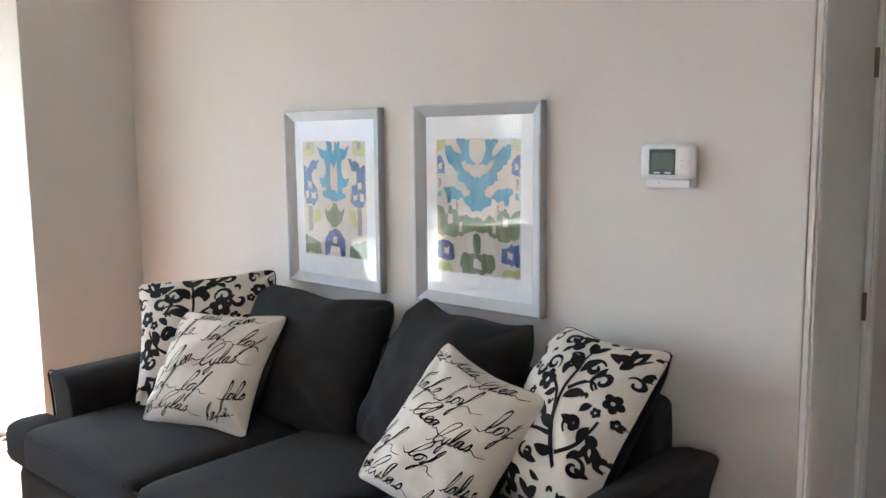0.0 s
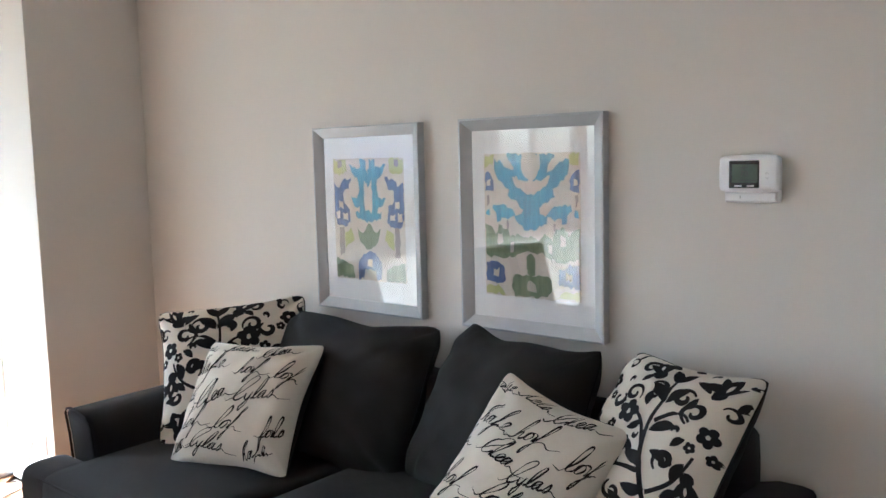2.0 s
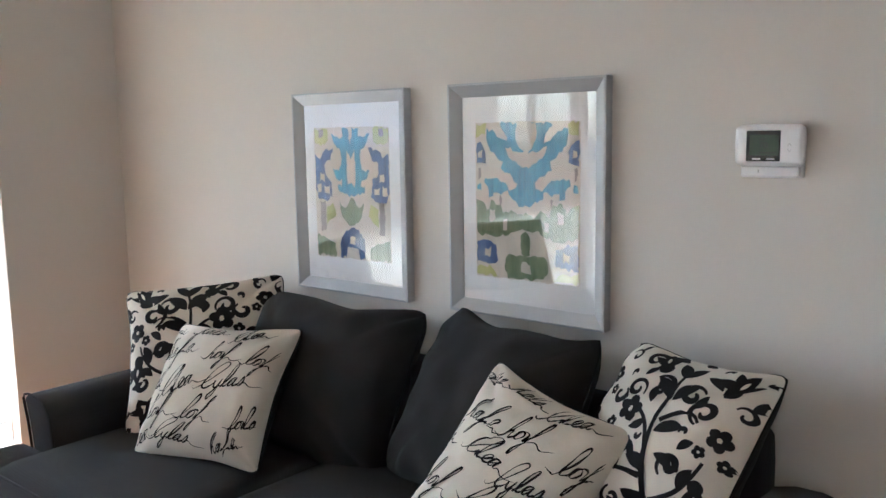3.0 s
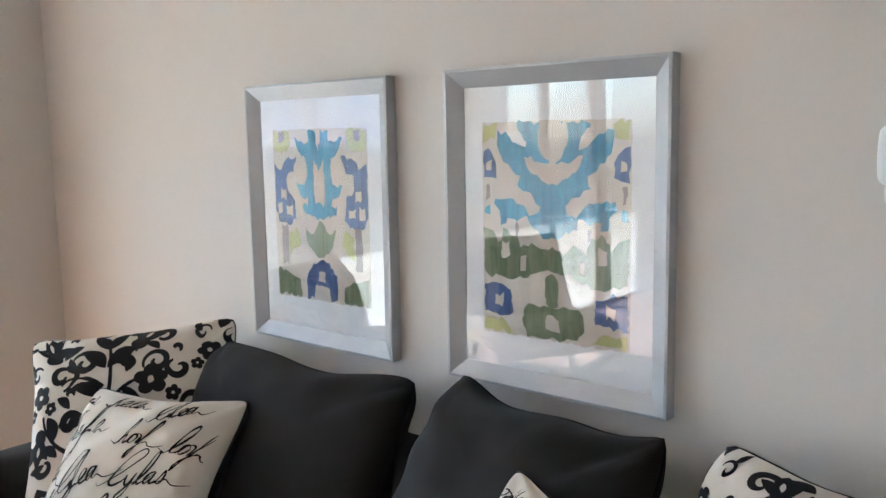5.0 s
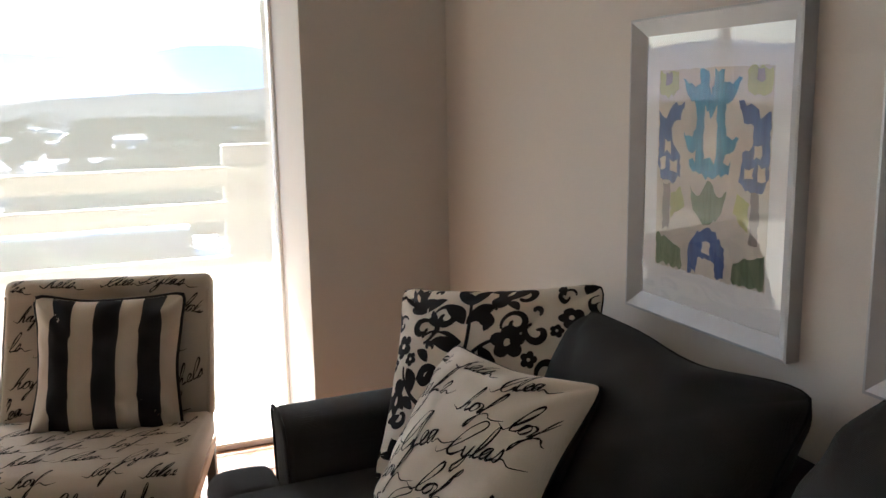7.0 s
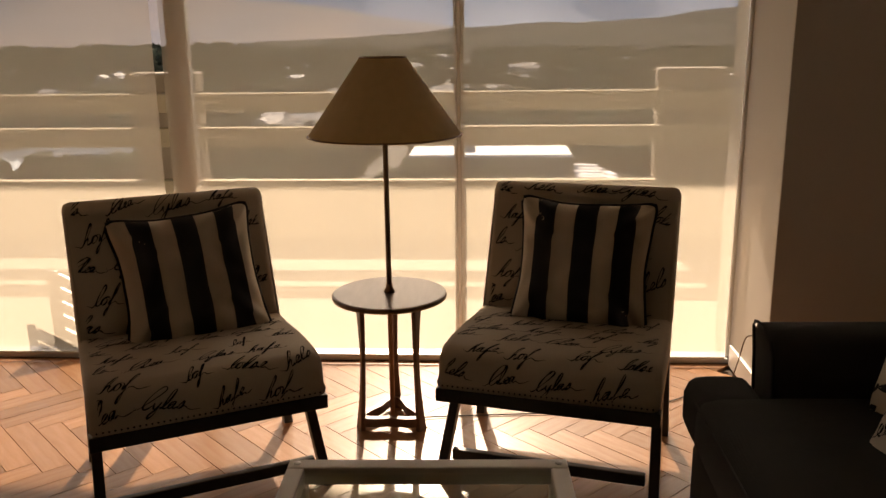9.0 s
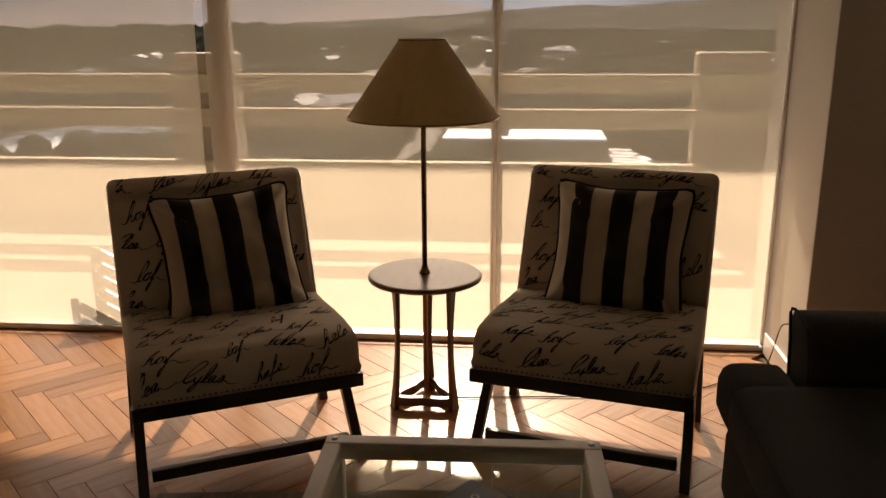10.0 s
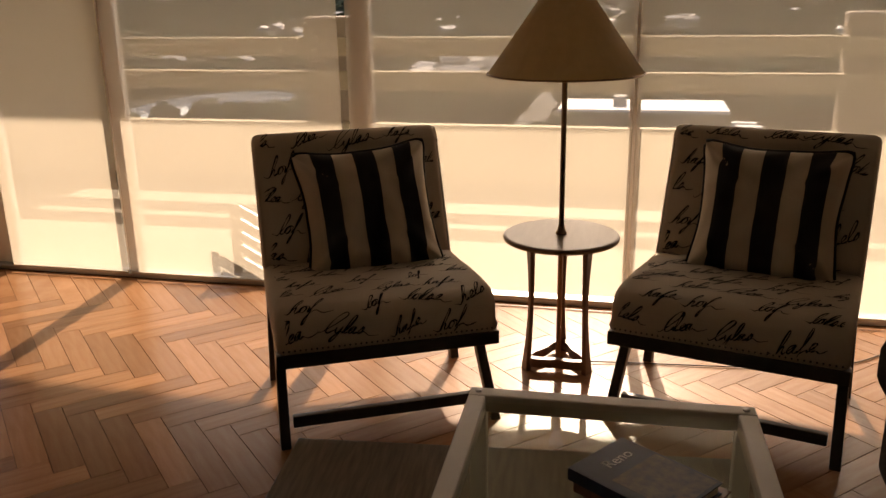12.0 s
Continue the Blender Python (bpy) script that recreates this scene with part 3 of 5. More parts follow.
warehouse(-232, -2.0, 42, 20, 7.2, 0)


def truck(m):
    t = thing("truck", m, "white box truck parked beside the warehouse", "truck", "parked trucks")
    part("cargo_box", box((-3.2, -1.2, 0.9), (3.2, 1.2, 3.6), 0.05), M_ROOF, t, "white cargo box")
    part("cab", box((3.25, -1.1, 0.7), (5.0, 1.1, 2.7), 0.2), M_HOUSE, t)
    for x in (-2.2, 4.1):
        for y in (-1.05, 1.05):
            part("wheel", moved(tube([(0, -0.15, 0), (0, 0.15, 0)], 0.5, 12), pose(x, y, 0.5)), M_ROAD, t)
    return t


truck0 = truck(pose(-213, 23.5, LAND, 0, 0, 82))
for tx, ty, ta in ((-217, 24.2, 78), (-222, 23.6, 85), (-227, 25.0, 80), (-233, 24.4, 84), (-212, 28.5, 15), (-219, 29.0, 12)):
    copy_thing(truck0, pose(tx, ty, LAND, 0, 0, ta))
warehouse(-620, 150, 70, 30, 8, 6)
warehouse(-800, -60, 60, 24, 7, -8)
h0 = house(15, 9, 5.4, 2.4)
h0.matrix_world = pose(-520, 190, LAND, 0, 0, 20)
built = 0
while built < 285:
    d = 330 + 1600 * rnd.random()
    a = rnd.uniform(-0.55, 0.6)
    hx_, hy_ = -d * math.cos(a), d * math.sin(a) - 2
    if not clearing(hx_, hy_):
        continue
    built += 1
    copy_thing(h0, pose(hx_, hy_, LAND, 0, 0, rnd.uniform(0, 180)))


# ---------------------------------------------------------------- cloth things
def axes(centre, right, up):
    """A pose whose x is right, z is up, and -y is the face that shows."""
    x = Vector(right).normalized()
    z = (Vector(up) - x * Vector(up).dot(x)).normalized()
    y = z.cross(x)
    m = Matrix((x, y, z)).transposed().to_4x4()
    m.translation = Vector(centre)
    return m


def pillow_place(w, h, t, pinch=0.07, seed=0, lump=0.006, side=-1, lift=0.0, soft=0.12, taper=0.0, sag=0.0, crumple=1.0):
    """Maps u, v in -1..1 to a point of one face of a stuffed pillow."""
    def place(u, v):
        cu, cv = max(-1, min(1, u)), max(-1, min(1, v))
        power = 5.0 + 0.6 / max(0.02, soft)
        big = max(abs(cu), abs(cv), 1e-6)
        ring = big / ((abs(cu) ** power + abs(cv) ** power) ** (1 / power) + 1e-9)
        wave = 1 + 0.030 * big ** 4 * noise.noise(Vector((cu * 1.7 + 3 * seed, cv * 1.7, 5.0)))
        x = w / 2 * cu * ring * wave * (1 - pinch * (1 - cv * cv) * abs(cu) ** 2)
        z = h / 2 * cv * ring * wave * (1 - pinch * (1 - cu * cu) * abs(cv) ** 2)
        if cv > 0:
            z -= sag * cv * cv * (1 - cu * cu) * (1 + 0.35 * math.sin(5 * cu + seed))
        x *= 1 - taper * (0.5 + 0.5 * cv)
        f = max(0.0, (1 - cu * cu) * (1 - cv * cv)) ** 0.5 * 0.75 + 0.25 * max(0.0, (1 - cu ** 6) * (1 - cv ** 6)) ** 0.6
        rim = max(abs(cu), abs(cv))
        corner = abs(cu * cv)
        fold = 0.010 * corner * (1 - rim ** 8) * math.sin(11 * (abs(cu) - abs(cv)) + 3 * noise.noise(Vector((cu + seed, cv, 1))))
        pull = 0.007 * rim ** 3 * (1 - rim ** 10) * math.sin((cu if abs(cv) > abs(cu) else cv) * 16 + seed) * (0.5 + noise.noise(Vector((cu * 2, cv * 2, seed))))
        crease = 0.016 * f * noise.noise(Vector((u * 1.6 + seed, v * 1.6, seed))) + lump * (1 - corner) * noise.noise(Vector((u * 4 + seed, v * 4, 2 + seed))) * (0.3 + f)
        y = side * (t / 2 * f + crumple * (crease + fold + pull) * (1 if side < 0 else 0.6) + lift)
        return Vector((x, y, z))
    return place


def pillow(name, m, w, h, t, cloth, label, group="sofa cushions", seed=0, back=None, piping=None, cord=0.0034, soft=0.12, category="cushion", pinch=0.07, taper=0.0, sag=0.0, crumple=1.0):
    th = thing(name, m, label, category, group)
    n = 44
    for side, material, pn in ((-1, cloth, "front"), (1, back or cloth, "back")):
        pl = pillow_place(w, h, t, seed=seed, side=side, pinch=pinch, soft=soft, taper=taper, sag=sag, crumple=crumple)
        b = bmesh.new()
        g = [[b.verts.new(pl(math.sin((2 * i / n - 1) * math.pi / 2), math.sin((2 * j / n - 1) * math.pi / 2))) for j in range(n + 1)] for i in range(n + 1)]
        for i in range(n):
            for j in range(n):
                f = (g[i][j], g[i + 1][j], g[i + 1][j + 1], g[i][j + 1])
                b.faces.new(f if side < 0 else f[::-1])
        part(pn, b, material, th, smooth=True)
    pl = pillow_place(w, h, t, seed=seed, side=-1, pinch=pinch, lump=0.0, soft=soft, taper=taper, sag=sag)
    loop = [pl(-1 + 2 * k / 20, -1) for k in range(20)] + [pl(1, -1 + 2 * k / 20) for k in range(20)] + [pl(1 - 2 * k / 20, 1) for k in range(20)] + [pl(-1, 1 - 2 * k / 20) for k in range(20)]
    part("piping", tube([(p.x, 0.0, p.z) for p in loop], cord, 8, True), piping or cloth, th, smooth=True)
    return th


LETTERS = {                    # pen strokes of a loose slanted hand, unit x-height about half
    "loop": [(0, 0), (0.28, 0.5), (0.42, 1.15), (0.32, 1.38), (0.18, 1.05), (0.1, 0.3), (0.18, 0.02), (0.4, 0.08)],
    "arch": [(0, 0), (0.3, 0.6), (0.42, 1.2), (0.3, 1.36), (0.16, 0.8), (0.06, 0.0), (0.2, 0.36), (0.36, 0.44), (0.36, 0.16), (0.44, 0.0), (0.62, 0.1)],
    "bowl": [(0, 0.1), (0.06, 0.4), (0.26, 0.5), (0.4, 0.26), (0.26, 0.02), (0.08, 0.1), (0.14, 0.42), (0.36, 0.5), (0.56, 0.4)],
    "eye": [(0, 0.02), (0.24, 0.16), (0.4, 0.38), (0.28, 0.5), (0.12, 0.28), (0.2, 0.02), (0.46, 0.06)],
    "tail": [(0, 0.0), (0.28, 0.6), (0.44, 1.2), (0.34, 1.32), (0.2, 0.7), (0.08, -0.5), (-0.06, -0.72), (-0.04, -0.4), (0.2, 0.0), (0.5, 0.12)],
    "cap": [(0.95, 1.15), (0.8, 1.42), (0.45, 1.25), (0.12, 0.7), (0.05, 0.18), (0.25, -0.02), (0.55, 0.14), (0.7, 0.3)],
    "cup": [(0.4, 0.42), (0.14, 0.42), (0.04, 0.14), (0.2, 0.0), (0.38, 0.3), (0.42, 0.46), (0.36, 0.08), (0.5, 0.0), (0.64, 0.1)],
    "hook": [(0, 0.0), (0.26, 0.5), (0.32, 0.2), (0.2, -0.02), (0.06, 0.04), (0.3, 0.1), (0.5, 0.12)],
    "dip": [(0, 0.42), (0.08, 0.06), (0.26, 0.04), (0.4, 0.45), (0.3, -0.3), (0.1, -0.68), (0.02, -0.4), (0.3, 0.0), (0.52, 0.1)],
}


def smooth_run(pts, n=4):
    out = []
    for i in range(len(pts) - 1):
        p0, p1, p2, p3 = (Vector(pts[max(0, min(len(pts) - 1, i + q))]) for q in (-1, 0, 1, 2))
        for k in range(n):
            t = k / n
            v = 0.5 * (2 * p1 + (p2 - p0) * t + (2 * p0 - 5 * p1 + 4 * p2 - p3) * t * t + (3 * p1 - p0 - 3 * p2 + p3) * t ** 3)
            out.append((v.x, v.y))
    return out + [tuple(pts[-1])]


def scribble(seed, marks):
    """One run of slanted pen marks with a swash at each end; no real word."""
    r = random.Random(seed)
    pts, x = [(-0.55, 0.18), (-0.2, 0.02)], 0.0
    for m in marks:
        k = r.uniform(0.9, 1.15)
        pts += [(x + a * k, b * r.uniform(0.95, 1.08)) for a, b in LETTERS[m]]
        x = pts[-1][0]
    tail = r.uniform(0.5, 1.3)
    pts += [(x + 0.4 * tail, -0.12), (x + tail, 0.12 * r.uniform(-1.5, 1))]
    return [(px + 0.55 * py, py) for px, py in smooth_run(pts)]


WORDS = [(scribble(sd, w), len(w)) for sd, w in (
    (3, ("arch", "bowl", "tail")), (11, ("cap", "dip", "loop", "cup", "hook")), (7, ("arch", "eye", "loop", "hook")),
    (23, ("loop", "bowl", "tail")), (31, ("arch", "cup", "tail", "eye")), (42, ("cap", "loop", "eye", "cup")), (57, ("loop", "bowl", "loop", "hook", "eye")))]


def script(bm, place, u_len, v_len, size, pitch, seed, turn=12.0, ink=0.0042, area=(0.94, 0.94)):
    """Scatters handwriting over a face u_len by v_len metres (u, v run -1..1)."""
    r = random.Random(seed)
    rows = max(2, int(round(v_len / pitch)))
    cols = max(2, int(round(u_len / (pitch * 1.75))))
    for i in range(rows):
        for j in range(cols):
            w, _ = WORDS[(i * 2 + j * 3 + seed) % len(WORDS)]
            cx = ((j + 0.5 + 0.5 * (i % 2) - 0.25) / cols * 2 - 1) * u_len / 2 + r.uniform(-0.022, 0.022)
            cy = ((i + 0.5) / rows * 2 - 1) * v_len / 2 + r.uniform(-0.012, 0.012)
            a = radians(turn + r.uniform(-17, 15))
            sc = size * r.uniform(0.85, 1.15)
            ln = max(p[0] for p in w)
            run = []
            for px, py in w:
                dx, dy = (px - ln / 2) * sc, (py - 0.3) * sc
                u, v = (cx + dx * math.cos(a) - dy * math.sin(a)) / (u_len / 2), (cy + dx * math.sin(a) + dy * math.cos(a)) / (v_len / 2)
                if abs(u) < area[0] and abs(v) < area[1]:
                    run.append((u, v))
                elif len(run) > 2:
                    stroke(bm, run, place, u_len, v_len, ink)
                    run = []
                else:
                    run = []
            if len(run) > 2:
                stroke(bm, run, place, u_len, v_len, ink)


def stroke(bm, run, place, u_len, v_len, ink):
    metres = [(u * u_len / 2, v * v_len / 2) for u, v in run]
    put = lambda x, y: place(x / (u_len / 2), y / (v_len / 2))

    def width(s):
        return ink * (0.38 + 0.72 * abs(math.sin(s * 31.0)) ** 1.5) * (0.35 + 0.65 * min(1, 8 * s, 8 * (1 - s)))
    ribbon(bm, metres, width, put)


def curl(cx, cy, r0, turns, a0, wide, sgn=1, n=26):
    """Spiral stroke: points and the width along it."""
    pts = []
    for k in range(n):
        s = k / (n - 1)
        a = a0 + sgn * turns * 2 * math.pi * s
        r = r0 * (1 - 0.78 * s)
        pts.append((cx + r * math.cos(a), cy + r * math.sin(a)))
    return pts, (lambda s: wide * (0.35 + 0.9 * math.sin(math.pi * min(1, s * 0.95 + 0.03))))


def leaf(cx, cy, length, wide, ang, n=10, bend=0.3):
    pts = []
    for sgn in (1, -1):
        for k in range(n):
            s = k / n if sgn > 0 else 1 - k / n
            w = wide * math.sin(math.pi * s) ** 0.8 * sgn
            x, y = length * s, w / 2 + bend * length * (s * s - s)
            pts.append((cx + x * math.cos(ang) - y * math.sin(ang), cy + x * math.sin(ang) + y * math.cos(ang)))
    return pts


def floral(ink, light, place, w, h, seed=0, flip=1, ox=0.0, oy=0.0, k=0.80):
    """Black scrolling stems, leaves, bell flowers and five-petal blooms on a face w by h metres."""
    put = lambda x, y: place((ox + flip * x * k) / (w / 2), (oy + y * k) / (h / 2))
    put2 = lambda x, y: place2((ox + flip * x * k) / (w / 2), (oy + y * k) / (h / 2))
    place2 = light[1]

    def eye(pts):
        if max(abs((ox + flip * x * k) / (w / 2)) for x, y in pts) > 0.95 or max(abs((oy + y * k) / (h / 2)) for x, y in pts) > 0.95:
            return
        b = bmesh.new()
        blob(b, pts, put2)
        part("flower_eye", b, M_CREAM, light[0], smooth=True)

    W, H = w / 2, h / 2

    def bloom(x, y, r, petals=5, a0=0.3):
        for k in range(petals):
            a = a0 + 2 * math.pi * k / petals
            blob(ink, [(x + r * 0.58 * math.cos(a) + r * 0.42 * math.cos(q * 2 * math.pi / 12), y + r * 0.58 * math.sin(a) + r * 0.42 * math.sin(q * 2 * math.pi / 12)) for q in range(12)], put)
        eye([(x + r * 0.2 * math.cos(q * 2 * math.pi / 10), y + r * 0.2 * math.sin(q * 2 * math.pi / 10)) for q in range(10)])

    def bell(x, y, r, ang):
        for d, ln, wd in ((0, 1.15, 0.62), (0.62, 1.05, 0.42), (-0.62, 1.05, 0.42)):
            blob(ink, leaf(x, y, r * ln, r * wd, ang + d, bend=0.35 * (1 if d > 0 else -1 if d < 0 else 0)), put)
        eye(leaf(x + 0.35 * r * math.cos(ang), y + 0.35 * r * math.sin(ang), r * 0.42, r * 0.16, ang, bend=0))
        blob(ink, [(x + r * 0.33 * math.cos(q * 0.524), y + r * 0.33 * math.sin(q * 0.524)) for q in range(12)], put)

    def stem(p0, p1, p2, wd=0.010):
        pts = [((1 - s) ** 2 * p0[0] + 2 * s * (1 - s) * p1[0] + s * s * p2[0], (1 - s) ** 2 * p0[1] + 2 * s * (1 - s) * p1[1] + s * s * p2[1]) for s in [k / 16 for k in range(17)]]
        ribbon(ink, pts, lambda s: 1.35 * wd * (1.1 - 0.5 * s), put)

    stem((-0.30 * W, -1.0 * H * 0.9), (0.30 * W, -0.3 * H), (0.12 * W, 0.62 * H), 0.013)
    stem((0.10 * W, -0.25 * H), (0.35 * W, 0.15 * H), (0.62 * W, 0.10 * H), 0.011)
    stem((0.08 * W, 0.05 * H), (-0.2 * W, 0.35 * H), (-0.42 * W, 0.15 * H), 0.011)
    stem((-0.22 * W, -0.72 * H), (-0.62 * W, -0.55 * H), (-0.66 * W, -0.18 * H), 0.011)
    stem((0.0 * W, -0.55 * H), (0.4 * W, -0.5 * H), (0.66 * W, -0.62 * H), 0.011)
    for x, y, ln, wd, a, bd in ((0.1, 0.30, 0.42, 0.15, 2.35, 0.3), (0.12, 0.30, 0.42, 0.15, 0.75, -0.3), (0.12, 0.60, 0.34, 0.13, 2.2, 0.2), (0.12, 0.60, 0.34, 0.13, 1.0, -0.2), (0.08, -0.08, 0.40, 0.15, 2.7, 0.4), (-0.05, -0.5, 0.42, 0.15, 0.35, -0.35), (-0.2, -0.7, 0.4, 0.14, -0.1, 0.35), (-0.5, -0.5, 0.3, 0.12, 1.9, 0.3), (0.4, -0.58, 0.3, 0.12, 1.2, 0.3), (-0.62, 0.72, 0.30, 0.12, 0.0, 0.3), (0.30, 0.86, 0.30, 0.12, 0.1, -0.3)):
        blob(ink, leaf(x * W, y * H, ln * W, wd * W * 1.25, a, bend=bd * 1.3), put)
    for x, y, r, tn, a0, wd, sg in ((-0.42, 0.28, 0.20, 1.2, -1.4, 0.036, 1), (0.68, 0.32, 0.17, 1.2, 3.6, 0.03, -1), (-0.62, -0.78, 0.17, 1.2, 0.5, 0.03, 1), (0.50, -0.30, 0.14, 1.1, 2.0, 0.026, 1), (0.72, 0.74, 0.20, 1.1, 4.2, 0.034, -1), (-0.82, 0.40, 0.12, 1.0, 0.4, 0.022, 1), (0.30, -0.84, 0.15, 1.1, 1.0, 0.03, -1), (-0.16, 0.42, 0.17, 1.1, 2.6, 0.036, -1), (0.30, 0.46, 0.15, 1.1, 0.4, 0.034, 1), (-0.30, -0.34, 0.16, 1.1, 5.2, 0.036, 1), (0.94, 0.20, 0.15, 1.0, 2.0, 0.034, 1), (-0.92, -0.62, 0.15, 1.0, 4.0, 0.034, -1)):
        pts, wf_ = curl(x * W, y * H, r * W, tn, a0, wd * W / 0.29, sg)
        ribbon(ink, pts, lambda s, f=wf_: 0.60 * f(s), put)
    for x, y, ln, wd, a, bd in ((-0.18, 0.70, 0.34, 0.14, 3.6, 0.3), (-0.25, 0.30, 0.30, 0.14, 2.0, -0.3), (0.34, 0.20, 0.30, 0.13, 1.5, 0.3), (0.30, 0.02, 0.30, 0.13, -0.7, 0.3), (-0.05, -0.28, 0.36, 0.15, 3.5, 0.35), (0.20, -0.40, 0.30, 0.13, 0.9, 0.3), (-0.45, -0.70, 0.30, 0.13, 2.6, 0.3), (0.05, -0.92, 0.36, 0.14, 0.3, 0.3), (0.60, -0.90, 0.30, 0.12, 0.6, -0.3), (-0.92, 0.62, 0.24, 0.10, -1.2, 0.3), (0.70, 0.50, 0.26, 0.11, 2.4, 0.3), (-0.10, 0.90, 0.28, 0.11, 0.4, 0.3), (-0.85, -0.80, 0.26, 0.11, 0.2, 0.3), (-0.30, -0.16, 0.26, 0.12, 2.4, 0.3)):
        blob(ink, leaf(x * W, y * H, ln * W * 0.9, wd * W * 0.95, a, bend=bd * 1.3), put)
    bloom(0.62 * W, 0.08 * H, 0.2 * W, 5, 0.4)
    bloom(0.86 * W, -0.12 * H, 0.10 * W, 5, 0.1)
    bloom(-0.72 * W, 0.08 * H, 0.15 * W, 5, 0.7)
    bloom(-0.86 * W, -0.12 * H, 0.085 * W, 5, 0.2)
    bloom(-0.56 * W, -0.10 * H, 0.085 * W, 5, 0.9)
    bloom(0.70 * W, -0.66 * H, 0.18 * W, 5, 0.2)
    bell(-0.58 * W, 0.62 * H, 0.325 * W, 1.9)
    bell(0.46 * W, 0.66 * H, 0.325 * W, 1.1)
    bell(-0.70 * W, -0.42 * H, 0.275 * W, 4.5)
    bell(0.80 * W, -0.38 * H, 0.18 * W, 5.3)
    for x, y in ((-0.35, 0.86), (-0.30, 0.02), (0.34, 0.36), (0.30, -0.16), (-0.4, -0.36), (0.9, 0.5), (-0.9, 0.85)):
        pts, wf_ = curl(x * W, y * H, 0.06 * W, 0.7, 1.0 + x * 5, 0.05, 1, 12)
        ribbon(ink, pts, lambda s, f=wf_: 0.35 * f(s) * w / 0.58, put)


def floral_pillow(m, w, h, t, label, seed, flip=1):
    th = pillow("throw_pillow", m, w, h, t, M_CREAM, label, "throw pillows", seed, back=M_CHAR_DK, piping=M_CHAR_DK, category="pillow", pinch=0.10, soft=0.09)
    ink = bmesh.new()
    for ox, oy, fl in ((-0.12 * flip, 0.10, flip), (0.66 * flip, 0.24, flip), (-0.12 * flip, -0.68, flip), (0.66 * flip, -0.54, flip), (-0.90 * flip, -0.30, flip), (-0.12 * flip, 0.88, flip)):
        floral(ink, (th, pillow_place(w, h, t, seed=seed, lift=0.0030, pinch=0.10, soft=0.09)), pillow_place(w, h, t, seed=seed, lift=0.0020, pinch=0.10, soft=0.09), w * 0.97, h * 0.97, flip=fl, ox=ox * w, oy=oy * h)
    part("flower_print", ink, M_INK, th, "black scrolling flower print", True)
    return th


def script_pillow(m, w, h, t, label, seed):
    th = pillow("throw_pillow", m, w, h, t, M_CREAM, label, "throw pillows", seed, back=M_CHAR_DK, piping=M_CHAR_DK, category="pillow", pinch=0.13, soft=0.07)
    ink = bmesh.new()
    script(ink, pillow_place(w, h, t, seed=seed, lift=0.0020, pinch=0.13, soft=0.07), w, h, 0.052, 0.108, seed, turn=10.0, ink=0.0055)
    part("script_print", ink, M_INK, th, "black handwriting print", True)
    return th


# ---------------------------------------------------------------- sofa
S_IN0, S_IN1, ARM_L, ARM_R = 0.725, 2.834, 0.682, 2.874
sofa = thing("sofa", pose(0, 0, 0), "charcoal fabric three-seat sofa with flared arms against the wall", "sofa")
bk = soft_box(((S_IN1 - S_IN0) / 2 + 0.02, 0.075, 0.345), 0.05, (20, 4, 8))
part("back", moved(bk, pose((S_IN0 + S_IN1) / 2, -0.125, 0.435)), M_CHAR, sofa, smooth=True)
part("base", moved(soft_box(((S_IN1 - S_IN0) / 2 + 0.10, 0.50, 0.12), 0.03, (16, 8, 4)), pose((S_IN0 + S_IN1) / 2, -0.56, 0.185)), M_CHAR, sofa, smooth=True)
ARM = [(-0.085, 0.08), (-0.085, 0.30), (-0.09, 0.44), (-0.105, 0.54), (-0.122, 0.60), (-0.126, 0.618), (-0.115, 0.632), (-0.09, 0.638), (-0.03, 0.638), (0.03, 0.622), (0.06, 0.585), (0.075, 0.50), (0.08, 0.36), (0.08, 0.08)]
for s, cx, nm in ((1, ARM_L, "arm"), (-1, ARM_R, "arm")):
    prof = [(s * a, z) for a, z in ARM]
    ab = swept(prof if s > 0 else prof[::-1], 0.41, 0.022)
    for v in ab.verts:
        v.co.z -= 0.03 * max(0, v.co.z - 0.3) * (0.5 - v.co.y)
    arm = part(nm, moved(ab, pose(cx, -0.48, 0)), M_CHAR, sofa, smooth=True)
    loop = [(s * a * 0.97, -0.409, z - 0.015 * (z - 0.3)) for a, z in ARM[1:-1]]
    pip = part("piping", tube(loop, 0.005, 6), M_CHAR_DK, arm, "dark corded seam")
    pip.location = (cx, -0.48, 0)
SEAMS = (S_IN0 + 0.004, 1.54, 2.19, S_IN1 - 0.004)
for k in range(3):
    x0, x1 = SEAMS[k] + 0.004, SEAMS[k + 1] - 0.004
    sb = soft_box(((x1 - x0) / 2, 0.42, 0.085), 0.045, (14, 12, 6), (0, 0.012, 0.022), 0.004, k)
    seat = part("seat_cushion", moved(sb, pose((x0 + x1) / 2, -0.665, 0.39)), M_CHAR, sofa, smooth=True)
    if k != 1:
        # the ear of the cushion that wraps round the front of the arm
        ex = ARM_L + 0.005 if k == 0 else ARM_R - 0.005
        eb = soft_box((0.115, 0.092, 0.080), 0.040, (8, 8, 6), (0.006, 0.006, 0.010))
        part("cushion_ear", moved(eb, pose(ex, -0.990, 0.388)), M_CHAR, sofa, smooth=True)
    fr = [((x0 + 0.03) + (x1 - x0 - 0.06) * i / 12, -1.091, 0.462) for i in range(13)]
    part("piping", tube(fr, 0.0045, 6), M_CHAR_DK, sofa, "dark corded seam")
